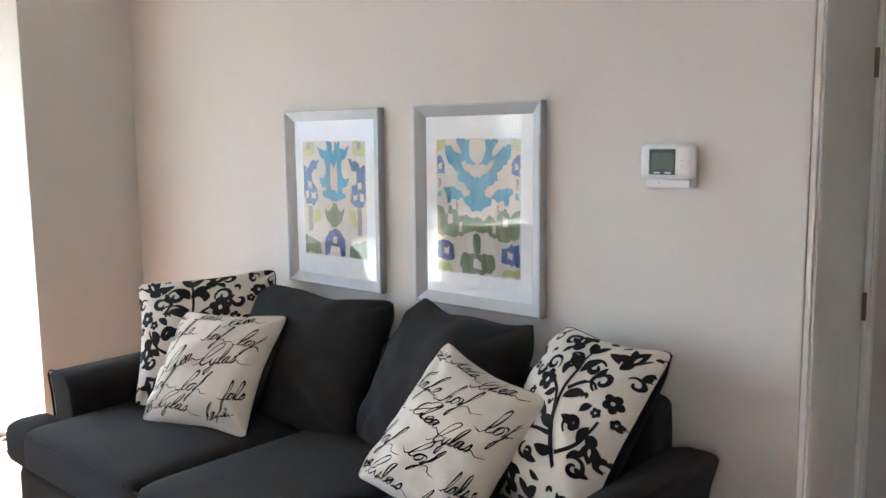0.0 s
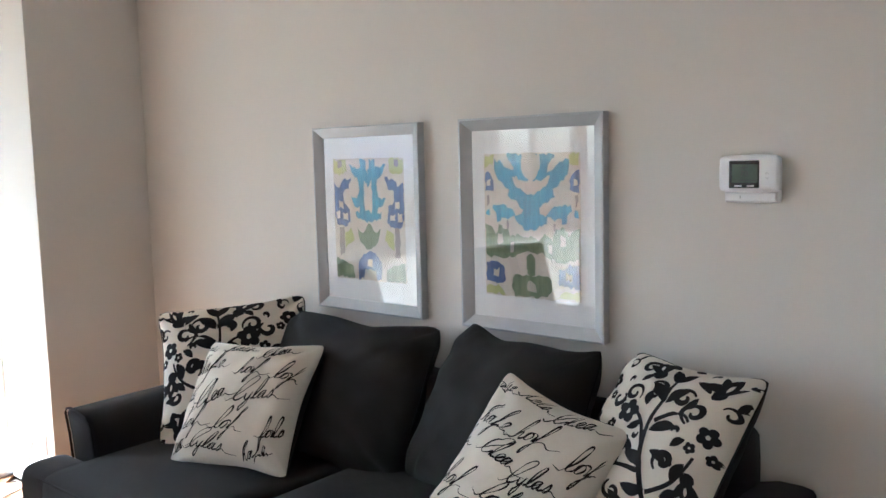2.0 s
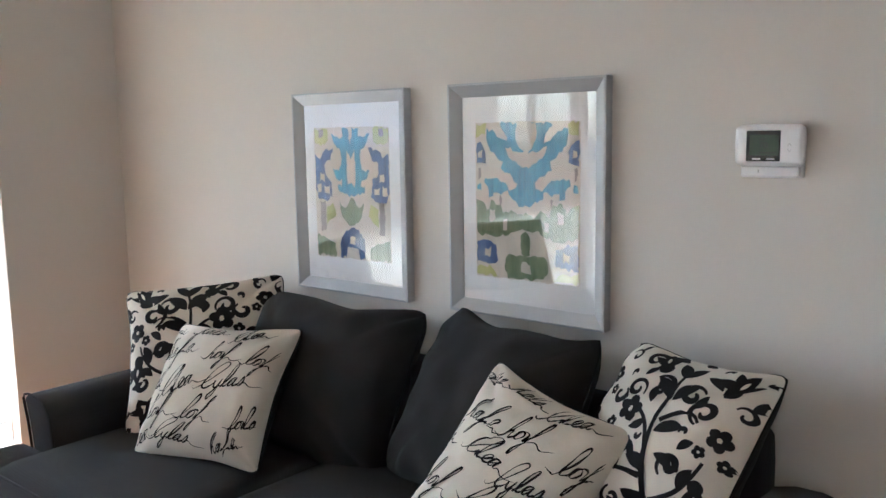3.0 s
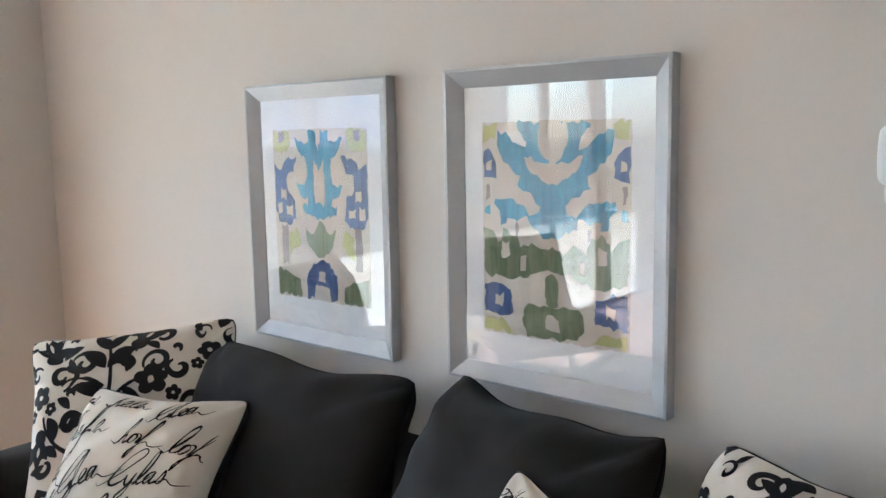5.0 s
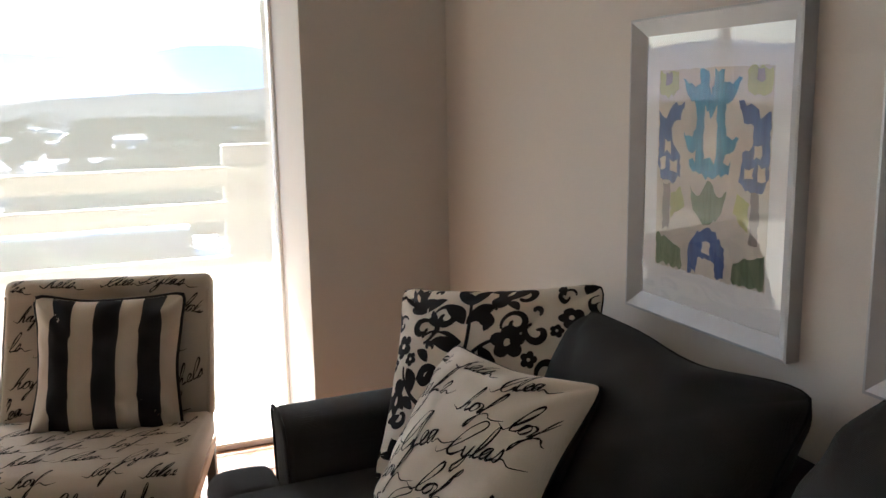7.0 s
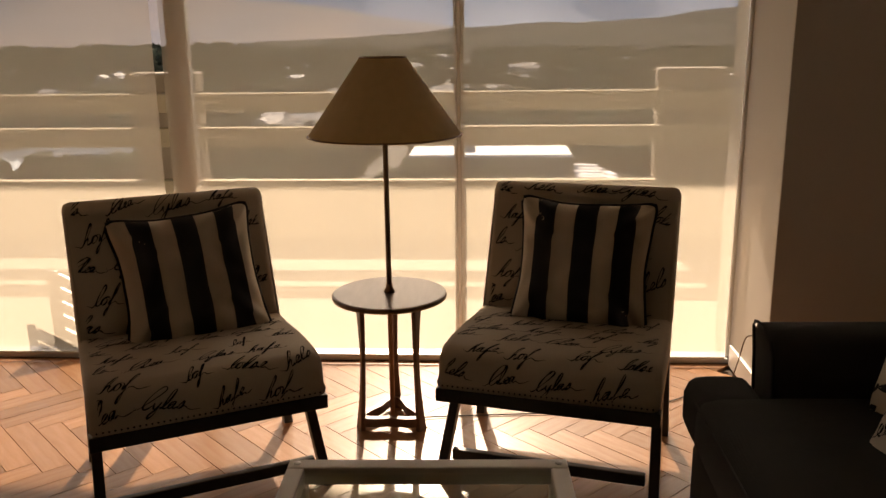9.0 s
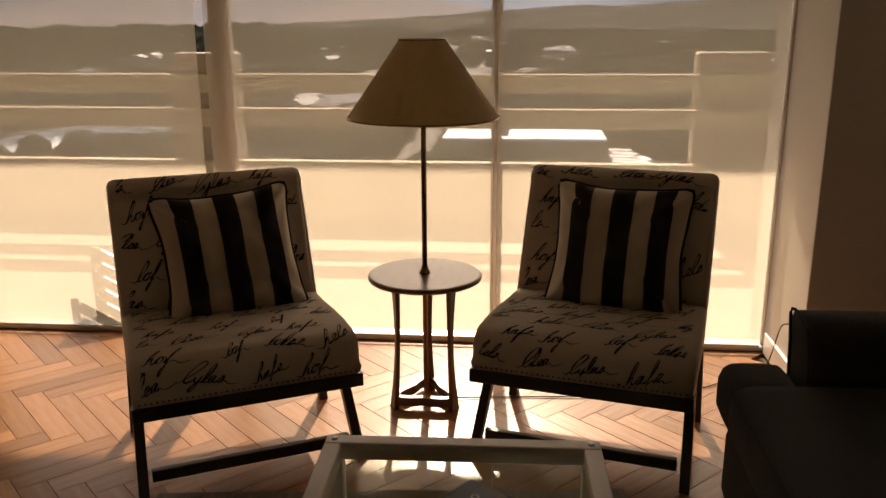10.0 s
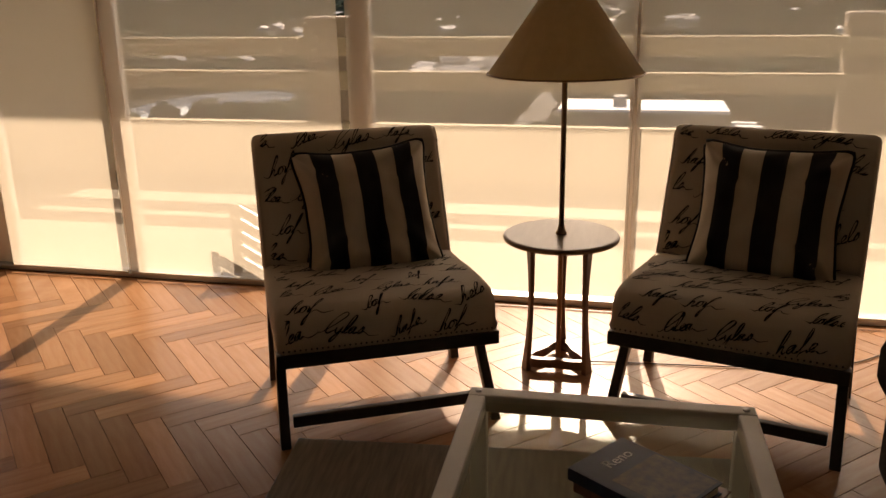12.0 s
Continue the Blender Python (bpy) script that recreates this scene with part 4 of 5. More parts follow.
for x in (0.70, 2.86):
    for y in (-0.16, -0.98):
        part("foot", moved(lathe([(0.022, 0), (0.03, 0.07)], 16), pose(x, y, 0)), M_BLACKWOOD, sofa, "short black wooden foot")

pillow("back_cushion", axes((1.393, -0.255, 0.680), (1, 0.02, -0.005), (0.02, 0.44, 0.90)), 0.76, 0.575, 0.32, M_CHAR, "charcoal loose sofa back cushion, upright", seed=1, piping=M_CHAR_DK, soft=0.13, pinch=0.07, sag=0.012, crumple=1.25)
pillow("back_cushion", axes((2.105, -0.240, 0.700), (1, -0.10, -0.04), (0.0, 0.48, 0.87)), 0.68, 0.60, 0.32, M_CHAR, "charcoal loose sofa back cushion, tilted and slumped", seed=4, piping=M_CHAR_DK, soft=0.20, pinch=0.09, taper=0.16, sag=0.036, crumple=1.5)
floral_pillow(axes((0.913, -0.375, 0.724), (0.397, 0.427, 0.053), (-0.252, 0.204, 0.445)), 0.60, 0.57, 0.22, "cream throw pillow with black flower print, in the sofa corner", 2)
floral_pillow(axes((2.662, -0.330, 0.715), (0.44, -0.128, 0.0), (-0.07, 0.36, 0.44)), 0.455, 0.58, 0.23, "cream throw pillow with black flower print, leaning back by the arm", 9, -1)
script_pillow(axes((1.216, -0.553, 0.668), (0.462, 0.135, 0.018), (-0.142, 0.261, 0.369)), 0.51, 0.50, 0.22, "cream throw pillow with black handwriting, square small one", 5)
script_pillow(axes((2.360, -0.500, 0.643), (0.434, -0.047, -0.086), (0.06, 0.297, 0.371)), 0.485, 0.52, 0.22, "cream throw pillow with black handwriting, leaning on the back cushion", 12)


# ---------------------------------------------------------------- framed prints
FW, FH, FD = 0.565, 0.722, 0.035


def mitred(w, h, d, face, m_parent):
    """Four mitred mouldings, higher at the outer edge and falling towards the picture."""
    out = [(-w / 2, -h / 2), (w / 2, -h / 2), (w / 2, h / 2), (-w / 2, h / 2)]
    inn = [(-w / 2 + face, -h / 2 + face), (w / 2 - face, -h / 2 + face), (w / 2 - face, h / 2 - face), (-w / 2 + face, h / 2 - face)]
    lip = 0.006
    for k in range(4):
        b = bmesh.new()
        j = (k + 1) % 4
        prof = []
        for e in (k, j):
            o, i = Vector(out[e]), Vector(inn[e])
            dr = (i - o) / face
            prof.append([b.verts.new((p.x, y, p.y)) for p, y in ((o, 0), (o, -d), (o + dr * lip, -d - 0.001), (i, -d * 0.42), (i, 0))])
        for q in range(4):
            b.faces.new((prof[0][q], prof[0][q + 1], prof[1][q + 1], prof[1][q]))
        b.faces.new(prof[0][::-1])
        b.faces.new(prof[1])
        bmesh.ops.recalc_face_normals(b, faces=b.faces)
        part("frame_side", b, M_SILVER, m_parent)


def jag(pts, seed, amp=0.004, step=0.012):
    """Ragged outline: edges broken up like a resist-dyed warp, mostly up and down."""
    out = []
    n = len(pts)
    r = random.Random(seed)
    for i in range(n):
        a, b = Vector(pts[i]), Vector(pts[(i + 1) % n])
        k = max(1, int((b - a).length / step))
        for q in range(k):
            p = a + (b - a) * q / k
            out.append((p.x + r.uniform(-amp, amp) * 0.45, p.y + r.uniform(-amp, amp)))
    return out


def flat_poly(bm, pts, y):
    vs = [bm.verts.new((x, y, z)) for x, z in pts]
    f = bm.faces.new(vs)
    f.normal_update()
    if f.normal.y > 0:
        f.normal_flip()


def sym(pts):
    """Closes a half outline by its mirror in x = 0."""
    return pts + [(-x, y) for x, y in reversed(pts) if x > 1e-6]


def picture(cx, cz, shapes, label, pw, ph, drop):
    m = pose(cx, 0.0, cz)
    t = thing("framed_print", m, label, "picture", "framed prints")
    mitred(FW, FH, FD, 0.042, t)
    part("backing", box((-FW / 2 + 0.036, -0.012, -FH / 2 + 0.036), (FW / 2 - 0.036, -0.002, FH / 2 - 0.036)), M_MAT, t, "white mount board")
    b = bmesh.new()
    edge = jag([(-pw / 2, -ph / 2 + drop), (pw / 2, -ph / 2 + drop), (pw / 2, ph / 2 + drop), (-pw / 2, ph / 2 + drop)], 3, 0.0028, 0.007)
    flat_poly(b, edge, -0.0124)
    bmesh.ops.triangulate(b, faces=b.faces)
    sheet = part("print_sheet", b, M_PAPER, t, "raw-edged linen print sheet")
    layer = 0
    for material, pts in shapes:
        bb = bmesh.new()
        q = [(max(-pw / 2 + 0.001, min(pw / 2 - 0.001, x * pw)), max(-ph / 2, min(ph / 2, z * ph)) + drop) for x, z in pts]
        layer += 1
        flat_poly(bb, jag(q, layer, 0.0062, 0.010), -0.0126 - 0.00004 * layer)
        bmesh.ops.triangulate(bb, faces=bb.faces)
        part("motif", bb, material, sheet)
    gb_ = bmesh.new()
    flat_poly(gb_, [(-FW / 2 + 0.040, -FH / 2 + 0.040), (FW / 2 - 0.040, -FH / 2 + 0.040), (FW / 2 - 0.040, FH / 2 - 0.040), (-FW / 2 + 0.040, FH / 2 - 0.040)], -0.0145)
    g = part("glazing", gb_, M_ARTGLASS, t, "clear reflecting picture glass")
    g.visible_shadow = False
    return t


def both_sides(material, pts):
    return [(material, pts), (material, [(-x, z) for x, z in pts][::-1])]


A1 = [(M_TEAL, sym([(0, -0.02), (0.06, -0.01), (0.17, 0.02), (0.19, 0.06), (0.13, 0.06), (0.13, 0.10), (0.21, 0.12), (0.25, 0.19), (0.16, 0.17), (0.12, 0.24), (0.13, 0.33), (0.20, 0.36), (0.26, 0.46), (0.15, 0.42), (0.10, 0.44), (0.11, 0.49), (0.02, 0.49), (0.02, 0.42), (0, 0.38)])),
      (M_PAPER, sym([(0, 0.07), (0.05, 0.06), (0.06, 0.16), (0.055, 0.32), (0, 0.27)]))]
A1 += both_sides(M_INDIGO, [(0.26, -0.02), (0.34, -0.06), (0.44, -0.06), (0.49, 0.0), (0.49, 0.30), (0.42, 0.26), (0.36, 0.33), (0.24, 0.34), (0.28, 0.26), (0.36, 0.22), (0.36, 0.15), (0.28, 0.10)])
A1 += both_sides(M_PAPER, [(0.30, -0.01), (0.37, -0.01), (0.37, 0.05), (0.30, 0.05)]) + both_sides(M_PAPER, [(0.41, 0.0), (0.47, 0.0), (0.47, 0.06), (0.41, 0.06)]) + both_sides(M_PAPER, [(0.37, 0.09), (0.43, 0.09), (0.43, 0.15), (0.37, 0.15)])
A1 += both_sides(M_TAUPE, [(0.36, -0.30), (0.43, -0.30), (0.43, -0.065), (0.36, -0.065)]) + both_sides(M_LIME, [(0.22, -0.17), (0.35, -0.24), (0.35, -0.12), (0.25, -0.08)])
A1 += both_sides(M_LIME, [(0.30, 0.40), (0.40, 0.36), (0.49, 0.39), (0.49, 0.49), (0.30, 0.49)]) + both_sides(M_TAUPE, [(0.37, 0.43), (0.43, 0.43), (0.43, 0.49), (0.37, 0.49)])
A1 += [(M_GREEN, sym([(0, -0.25), (0.06, -0.23), (0.13, -0.17), (0.17, -0.07), (0.10, -0.11), (0.06, -0.08), (0, -0.03)])),
       (M_INDIGO, sym([(0, -0.26), (0.08, -0.28), (0.16, -0.34), (0.17, -0.49), (0.09, -0.49), (0.08, -0.42), (0, -0.41)])), (M_PAPER, sym([(0, -0.39), (0.035, -0.39), (0.035, -0.32), (0, -0.32)])), (M_PAPER, sym([(0, -0.49), (0.02, -0.49), (0.02, -0.44), (0, -0.44)]))]
A1 += both_sides(M_GREEN, [(0.22, -0.49), (0.49, -0.49), (0.49, -0.33), (0.36, -0.36), (0.24, -0.40)])

A2 = [(M_TEAL, sym([(0, -0.03), (0.06, -0.02), (0.09, 0.0), (0.16, 0.03), (0.17, 0.06), (0.24, 0.05), (0.31, 0.06), (0.32, 0.02), (0.37, 0.03), (0.37, 0.08), (0.42, 0.12), (0.40, 0.15), (0.24, 0.135), (0.16, 0.075), (0.10, 0.085), (0.085, 0.12), (0.15, 0.165), (0.245, 0.20), (0.23, 0.245), (0.28, 0.285), (0.34, 0.315), (0.385, 0.39), (0.39, 0.455), (0.30, 0.44), (0.23, 0.385), (0.18, 0.375), (0.185, 0.42), (0.23, 0.455), (0.255, 0.495), (0, 0.495)])),
      (M_PAPER, sym([(0, 0.21), (0.07, 0.235), (0.13, 0.265), (0.18, 0.30), (0.20, 0.335), (0.17, 0.345), (0.10, 0.315), (0.03, 0.305), (0.025, 0.325), (0.06, 0.34), (0.085, 0.37), (0.10, 0.42), (0.09, 0.495), (0, 0.495)]))]
A2 += both_sides(M_INDIGO, [(0.40, 0.25), (0.44, 0.235), (0.49, 0.24), (0.49, 0.375), (0.43, 0.37), (0.395, 0.32)]) + both_sides(M_PAPER, [(0.43, 0.27), (0.47, 0.27), (0.47, 0.32), (0.43, 0.32)])
A2 += both_sides(M_LIME, [(0.40, 0.43), (0.49, 0.41), (0.49, 0.49), (0.38, 0.49)]) + both_sides(M_TAUPE, [(0.45, 0.135), (0.475, 0.135), (0.475, 0.215), (0.45, 0.215)]) + both_sides(M_TEAL, [(0.445, 0.065), (0.48, 0.065), (0.48, 0.11), (0.445, 0.11)]) + both_sides(M_TAUPE, [(0.235, -0.035), (0.257, -0.035), (0.257, 0.03), (0.235, 0.03)])
A2 += [(M_GREEN, sym([(0, -0.17), (0.12, -0.19), (0.28, -0.24), (0.49, -0.22), (0.49, 0.0), (0.42, -0.02), (0.38, -0.06), (0.34, 0.0), (0.24, -0.03), (0.22, -0.09), (0.14, -0.05), (0.08, -0.09), (0, -0.07)]))]
A2 += both_sides(M_PAPER, [(0.30, -0.13), (0.36, -0.13), (0.36, -0.06), (0.30, -0.06)]) + both_sides(M_PAPER, [(0.18, -0.18), (0.22, -0.18), (0.22, -0.12), (0.18, -0.12)])
A2 += both_sides(M_INDIGO, [(0.28, -0.40), (0.49, -0.41), (0.49, -0.26), (0.40, -0.25), (0.29, -0.29)]) + both_sides(M_PAPER, [(0.35, -0.36), (0.41, -0.36), (0.41, -0.31), (0.35, -0.31)]) + both_sides(M_LIME, [(0.26, -0.49), (0.49, -0.49), (0.49, -0.44), (0.36, -0.43)])
A2 += [(M_GREEN, sym([(0, -0.34), (0.05, -0.35), (0.12, -0.33), (0.20, -0.36), (0.21, -0.42), (0.17, -0.49), (0, -0.49)])), (M_PAPER, sym([(0, -0.46), (0.05, -0.45), (0.05, -0.40), (0, -0.38)])), (M_GREEN, sym([(0, -0.34), (0.04, -0.33), (0.05, -0.22), (0, -0.20)]))]
picture(1.310, 1.289, A1, "silver-framed print with blue and green ikat motifs on white mount", 0.38, 0.473, 0.0)
picture(2.062, 1.289, A2, "silver-framed print with blue branching ikat motif on white mount", 0.378, 0.481, -0.001)

# ---------------------------------------------------------------- thermostat
th = thing("thermostat", pose(2.790, 0, 1.442), "white plastic wall thermostat with a grey-green display", "thermostat")
part("back_plate", box((-0.076, -0.014, -0.066), (0.078, 0.0, 0.055), 0.006, 3), M_PLASTIC, th, smooth=False)
body = part("body", moved(soft_box((0.082, 0.014, 0.048), 0.011, (12, 4, 10), (0.004, 0.003, 0.004)), pose(0, -0.026, 0.014)), M_PLASTIC, th, smooth=True)
part("flap", box((-0.070, -0.026, -0.062), (0.070, -0.013, -0.038), 0.004, 3), M_PLASTIC, th)
part("flap_mark", box((-0.028, -0.0265, -0.053), (-0.025, -0.0255, -0.046)), M_GREYPRINT, th)
bez = part("bezel", box((-0.052, -0.0445, -0.024), (0.030, -0.041, 0.050), 0.001), M_BEZEL, th, "black display surround")
part("display", box((-0.043, -0.0452, -0.010), (0.027, -0.0442, 0.040)), M_LCD, bez, "grey-green liquid crystal display")
for x in (-0.026, 0.008):
    part("key", box((x - 0.010, -0.0462, -0.0205), (x + 0.010, -0.0443, -0.0165), 0.0008), M_PLASTIC, th, "small white key")


def lettering(text, size, m, material, parent, name, label=""):
    cu = bpy.data.curves.new("text", "FONT")
    cu.body, cu.size, cu.align_x, cu.align_y = text, size, "CENTER", "CENTER"
    cu.extrude = 0.0002
    ob = bpy.data.objects.new("text", cu)
    scene.collection.objects.link(ob)
    dg = bpy.context.evaluated_depsgraph_get()
    me = bpy.data.meshes.new_from_object(ob.evaluated_get(dg))
    bpy.data.objects.remove(ob)
    bpy.data.curves.remove(cu)
    me.transform(m)
    me.materials.clear()
    me.materials.append(material)
    t = new(name, me)
    t.parent = parent
    if label:
        tagged(t, label)
    return t


lettering("70", 0.022, pose(-0.010, -0.0456, 0.014, 90, 0, 0), M_DIGIT, bez, "digits", "dark display digits")
for z, w in ((0.032, 0.022), (0.028, 0.014), (-0.003, 0.044)):
    part("display_bar", box((-0.02, -0.0456, z - 0.001), (-0.02 + w, -0.0453, z + 0.001)), M_DIGIT, bez)
for s, z in ((1, 0.016), (-1, 0.002)):
    ar = bmesh.new()
    ribbon(ar, [(-0.004, -0.003 * s), (0, 0.003 * s), (0.004, -0.003 * s)], lambda q: 0.0016, lambda x, y: Vector((0.052 + x, -0.0446, z + y)))
    part("arrow_mark", ar, M_GREYPRINT, th)


# ---------------------------------------------------------------- slipper chairs
CW = 0.350                     # half width


def arc(cx, cz, r, a0, a1, n=6):
    return [(cx + r * math.cos(radians(a0 + (a1 - a0) * k / n)), cz + r * math.sin(radians(a0 + (a1 - a0) * k / n))) for k in range(n + 1)]


def length_map(line):
    """Arc length along an open outline -> point and outward normal."""
    p = [Vector(q) for q in line]
    run = [0.0]
    for a, b in zip(p, p[1:]):
        run.append(run[-1] + (b - a).length)

    def at(s):
        s = max(0, min(run[-1], s))
        k = max(i for i in range(len(p) - 1) if run[i] <= s + 1e-9)
        f = (s - run[k]) / max(1e-9, run[k + 1] - run[k])
        d = (p[k + 1] - p[k]).normalized()
        return p[k] + (p[k + 1] - p[k]) * f, Vector((d.y, -d.x))
    return at, run[-1]


SEAT_TOP = [(-0.20, 0.425), (-0.05, 0.432), (0.10, 0.446), (0.24, 0.452)] + arc(0.315, 0.382, 0.068, 84, 12) + [(0.388, 0.352), (0.390, 0.318)]
SEAT = SEAT_TOP + [(-0.20, 0.318)]
BACK_FACE = [(-0.155, 0.40), (-0.21, 0.52), (-0.272, 0.66), (-0.330, 0.785)] + arc(-0.380, 0.820, 0.046, -20, 100, 6)
BACK = BACK_FACE + [(-0.412, 0.850), (-0.428, 0.828), (-0.368, 0.66), (-0.298, 0.49), (-0.262, 0.38)]


def slipper_chair(m, label, seed):
    t = thing("slipper_chair", m, label, "chair", "window chairs")
    seat = part("seat", swept(SEAT, CW, 0.022), M_UPH, t, "oatmeal cloth seat with black handwriting", True)
    back = part("backrest", swept(BACK, CW, 0.026), M_UPH, t, "oatmeal cloth backrest with black handwriting", True)
    at, ln = length_map([(a, z) for a, z in SEAT_TOP])
    b = bmesh.new()

    def on_seat(u, v):
        p, n = at((1 - (v + 1) / 2) * ln)
        q = p - n * 0.0016
        return Vector((q.x, u * CW * 0.99, q.y))
    script(b, on_seat, CW * 2, ln, 0.043, 0.100, seed, 8, 0.0052, (0.93, 0.96))
    part("script_print", b, M_INK, seat)
    at2, ln2 = length_map([(a, z) for a, z in BACK_FACE])
    b = bmesh.new()

    def on_back(u, v):
        p, n = at2((v + 1) / 2 * ln2)
        q = p + n * 0.0016
        return Vector((q.x, u * CW * 0.99, q.y))
    script(b, on_back, CW * 2, ln2, 0.043, 0.100, seed + 3, 8, 0.0052, (0.93, 0.97))
    part("script_print", b, M_INK, back)
    for y in (-CW, CW):
        line = [(a, y * 0.975, z) for a, z in BACK_FACE[:-5]]
        part("welt", tube(line, 0.004, 6), M_UPH, back)
    nails = bmesh.new()
    for k in range(40):
        y = -CW + 0.02 + (2 * CW - 0.04) * k / 39
        bmesh.ops.create_icosphere(nails, subdivisions=1, radius=0.0035, matrix=pose(0.389, y, 0.328))
    part("nail_row", nails, M_INK, seat)
    part("front_rail", box((0.352, -CW - 0.004, 0.272), (0.394, CW + 0.004, 0.3175), 0.004), M_BLACKWOOD, t)
    part("rear_rail", box((-0.235, -CW + 0.03, 0.272), (-0.195, CW - 0.03, 0.3175), 0.004), M_BLACKWOOD, t)
    for y in (-CW + 0.002, CW - 0.034):
        # The +y rail is coloured pale for sunlight glancing off the black wood.
        part("side_rail", box((-0.2345, y, 0.2735), (0.3515, y + 0.032, 0.3165), 0.004), M_SUNLIT_RAIL if y > 0 else M_BLACKWOOD, t)
        s = -1 if y < 0 else 1
        yc = y + 0.016
        for x0, z0, x1, nm in ((0.17, 0.285, 0.372, "front_leg"), (-0.19, 0.285, -0.14, "rear_leg")):
            b = box((-0.022, -0.016, 0), (0.022, 0.016, 1), 0.003)
            for v in b.verts:
                f = v.co.z
                v.co = Vector((v.co.x + x1 + (x0 - x1) * f, v.co.y + yc + s * 0.012 * (1 - f), f * z0))
            part(nm, b, M_BLACKWOOD, t)
    part("front_stretcher", box((0.318, -CW + 0.036, 0.045), (0.345, CW - 0.036, 0.083), 0.004), M_BLACKWOOD, t)
    return t


def striped_pillow(m, seed, label):
    w, h, tk = 0.50, 0.49, 0.20
    t = pillow("throw_pillow", m, w, h, tk, M_STRIPE_CREAM, label, "striped chair pillows", seed, back=M_CHAR_DK, piping=M_CHAR_DK, cord=0.008, category="pillow", pinch=0.13, soft=0.08, crumple=2.3)
    n = 40
    for k, (u0, u1) in enumerate(((-0.72, -0.42), (-0.12, 0.18), (0.46, 0.76))):
        pl = pillow_place(w, h, tk, seed=seed, lift=0.0024, pinch=0.13, soft=0.08, crumple=2.3)
        b = bmesh.new()
        g = [[b.verts.new(pl(u0 + (u1 - u0) * i / 10, -0.985 + 1.97 * j / n)) for j in range(n + 1)] for i in range(11)]
        for i in range(10):
            for j in range(n):
                b.faces.new((g[i][j], g[i + 1][j], g[i + 1][j + 1], g[i][j + 1]))
        part("stripe", b, M_INK, t, "black stripe", True)
    return t


M_STRIPE_CREAM = woven("cream_stripe_velvet", (0.52, 0.45, 0.355), (0.44, 0.375, 0.29), 600, 0.25, sheen=0.3)
CHAIR_R, CHAIR_L = pose(0.062, -1.373, 0, 0, 0, -14.5), pose(0.231, -2.647, 0, 0, 0, 27.8)
slipper_chair(CHAIR_R, "low slipper chair in handwriting cloth, black frame, beside sofa", 2)
slipper_chair(CHAIR_L, "low slipper chair in handwriting cloth, black frame, by window", 5)
for base, dy, dz, tilt, sd, lb in ((CHAIR_R, 0.030, -0.022, -1, 3, "black and cream striped pillow on the chair by the sofa"), (CHAIR_L, 0.036, -0.030, 4, 8, "black and cream striped pillow leaning askew on the chair")):
    striped_pillow(base @ axes((-0.150, dy, 0.635 + dz), (0, 1, radians(tilt)), (-0.36, 0, 0.93)), sd, lb)

# ---------------------------------------------------------------- lamp table
LX, LY = -0.056, -2.004
lt = thing("lamp_table", pose(LX, LY, 0), "round walnut side table with three tapered legs and a lower brace", "side table")
part("tabletop", lathe([(0.196, 0.492), (0.204, 0.495), (0.207, 0.502), (0.206, 0.511), (0.200, 0.514)], 56), M_TOP, lt, "dark round tabletop")
part("edge_band", lathe([(0.2072, 0.4965), (0.2086, 0.4995), (0.2086, 0.5075), (0.2072, 0.5095)], 56, False), M_BRONZE, lt, "thin metal edge band")
for a in (-60, 60, 180):
    b = bmesh.new()
    prev = None
    for k in range(13):
        s = k / 12
        z = 0.492 * s
        rr = 0.118 - 0.010 * math.sin(s * math.pi) + 0.012 * (1 - s)
        wd = 0.046 - 0.024 * math.sin(s * math.pi) ** 0.8
        tk = 0.020 - 0.005 * math.sin(s * math.pi)
        ring = [b.verts.new((rr + x * tk / 2, y * wd / 2, z)) for x, y in ((-1, -1), (1, -1), (1, 1), (-1, 1))]
        if prev:
            for q in range(4):
                b.faces.new((prev[q], prev[(q + 1) % 4], ring[(q + 1) % 4], ring[q]))
        else:
            b.faces.new(ring[::-1])
        prev = ring
    b.faces.new(prev)
    bmesh.ops.bevel(b, geom=b.edges[:], offset=0.002, segments=1, affect="EDGES")
    part("leg", moved(b, pose(0, 0, 0, 0, 0, a)), M_WALNUT, lt)
for a0, a1 in ((-60, 60), (60, 180), (180, 300)):
    pts = []
    for k in range(13):
        s = k / 12
        a = radians(a0 + (a1 - a0) * s)
        r = 0.126 - 0.06 * math.sin(math.pi * s)
        pts.append((r * math.cos(a), r * math.sin(a), 0.034))
    b = bmesh.new()
    ringp = None
    for i, p in enumerate(pts):
        d = (Vector(pts[min(12, i + 1)]) - Vector(pts[max(0, i - 1)])).normalized()
        nrm = Vector((-d.y, d.x, 0))
        ring = [b.verts.new(Vector(p) + nrm * x * 0.012 + Vector((0, 0, y * 0.017))) for x, y in ((-1, -1), (1, -1), (1, 1), (-1, 1))]
        if ringp:
            for q in range(4):
                b.faces.new((ringp[q], ringp[(q + 1) % 4], ring[(q + 1) % 4], ring[q]))
        ringp = ring
    bmesh.ops.recalc_face_normals(b, faces=b.faces)
    part("brace", b, M_WALNUT, lt)
lamp = thing("lamp", pose(LX, LY, 0.0), "tall reading lamp with a conical parchment shade through the side table", "lamp")
part("pole", tube([(0, 0, 0.02), (0, 0, 0.6), (0, 0, 1.272)], 0.0095, 16), M_BRONZE, lamp, "slim dark bronze pole", True)
part("collar", moved(lathe([(0.02, 0), (0.02, 0.006), (0.013, 0.016), (0.0125, 0.03)], 20), pose(0, 0, 0.5145)), M_BRONZE, lamp, smooth=True)
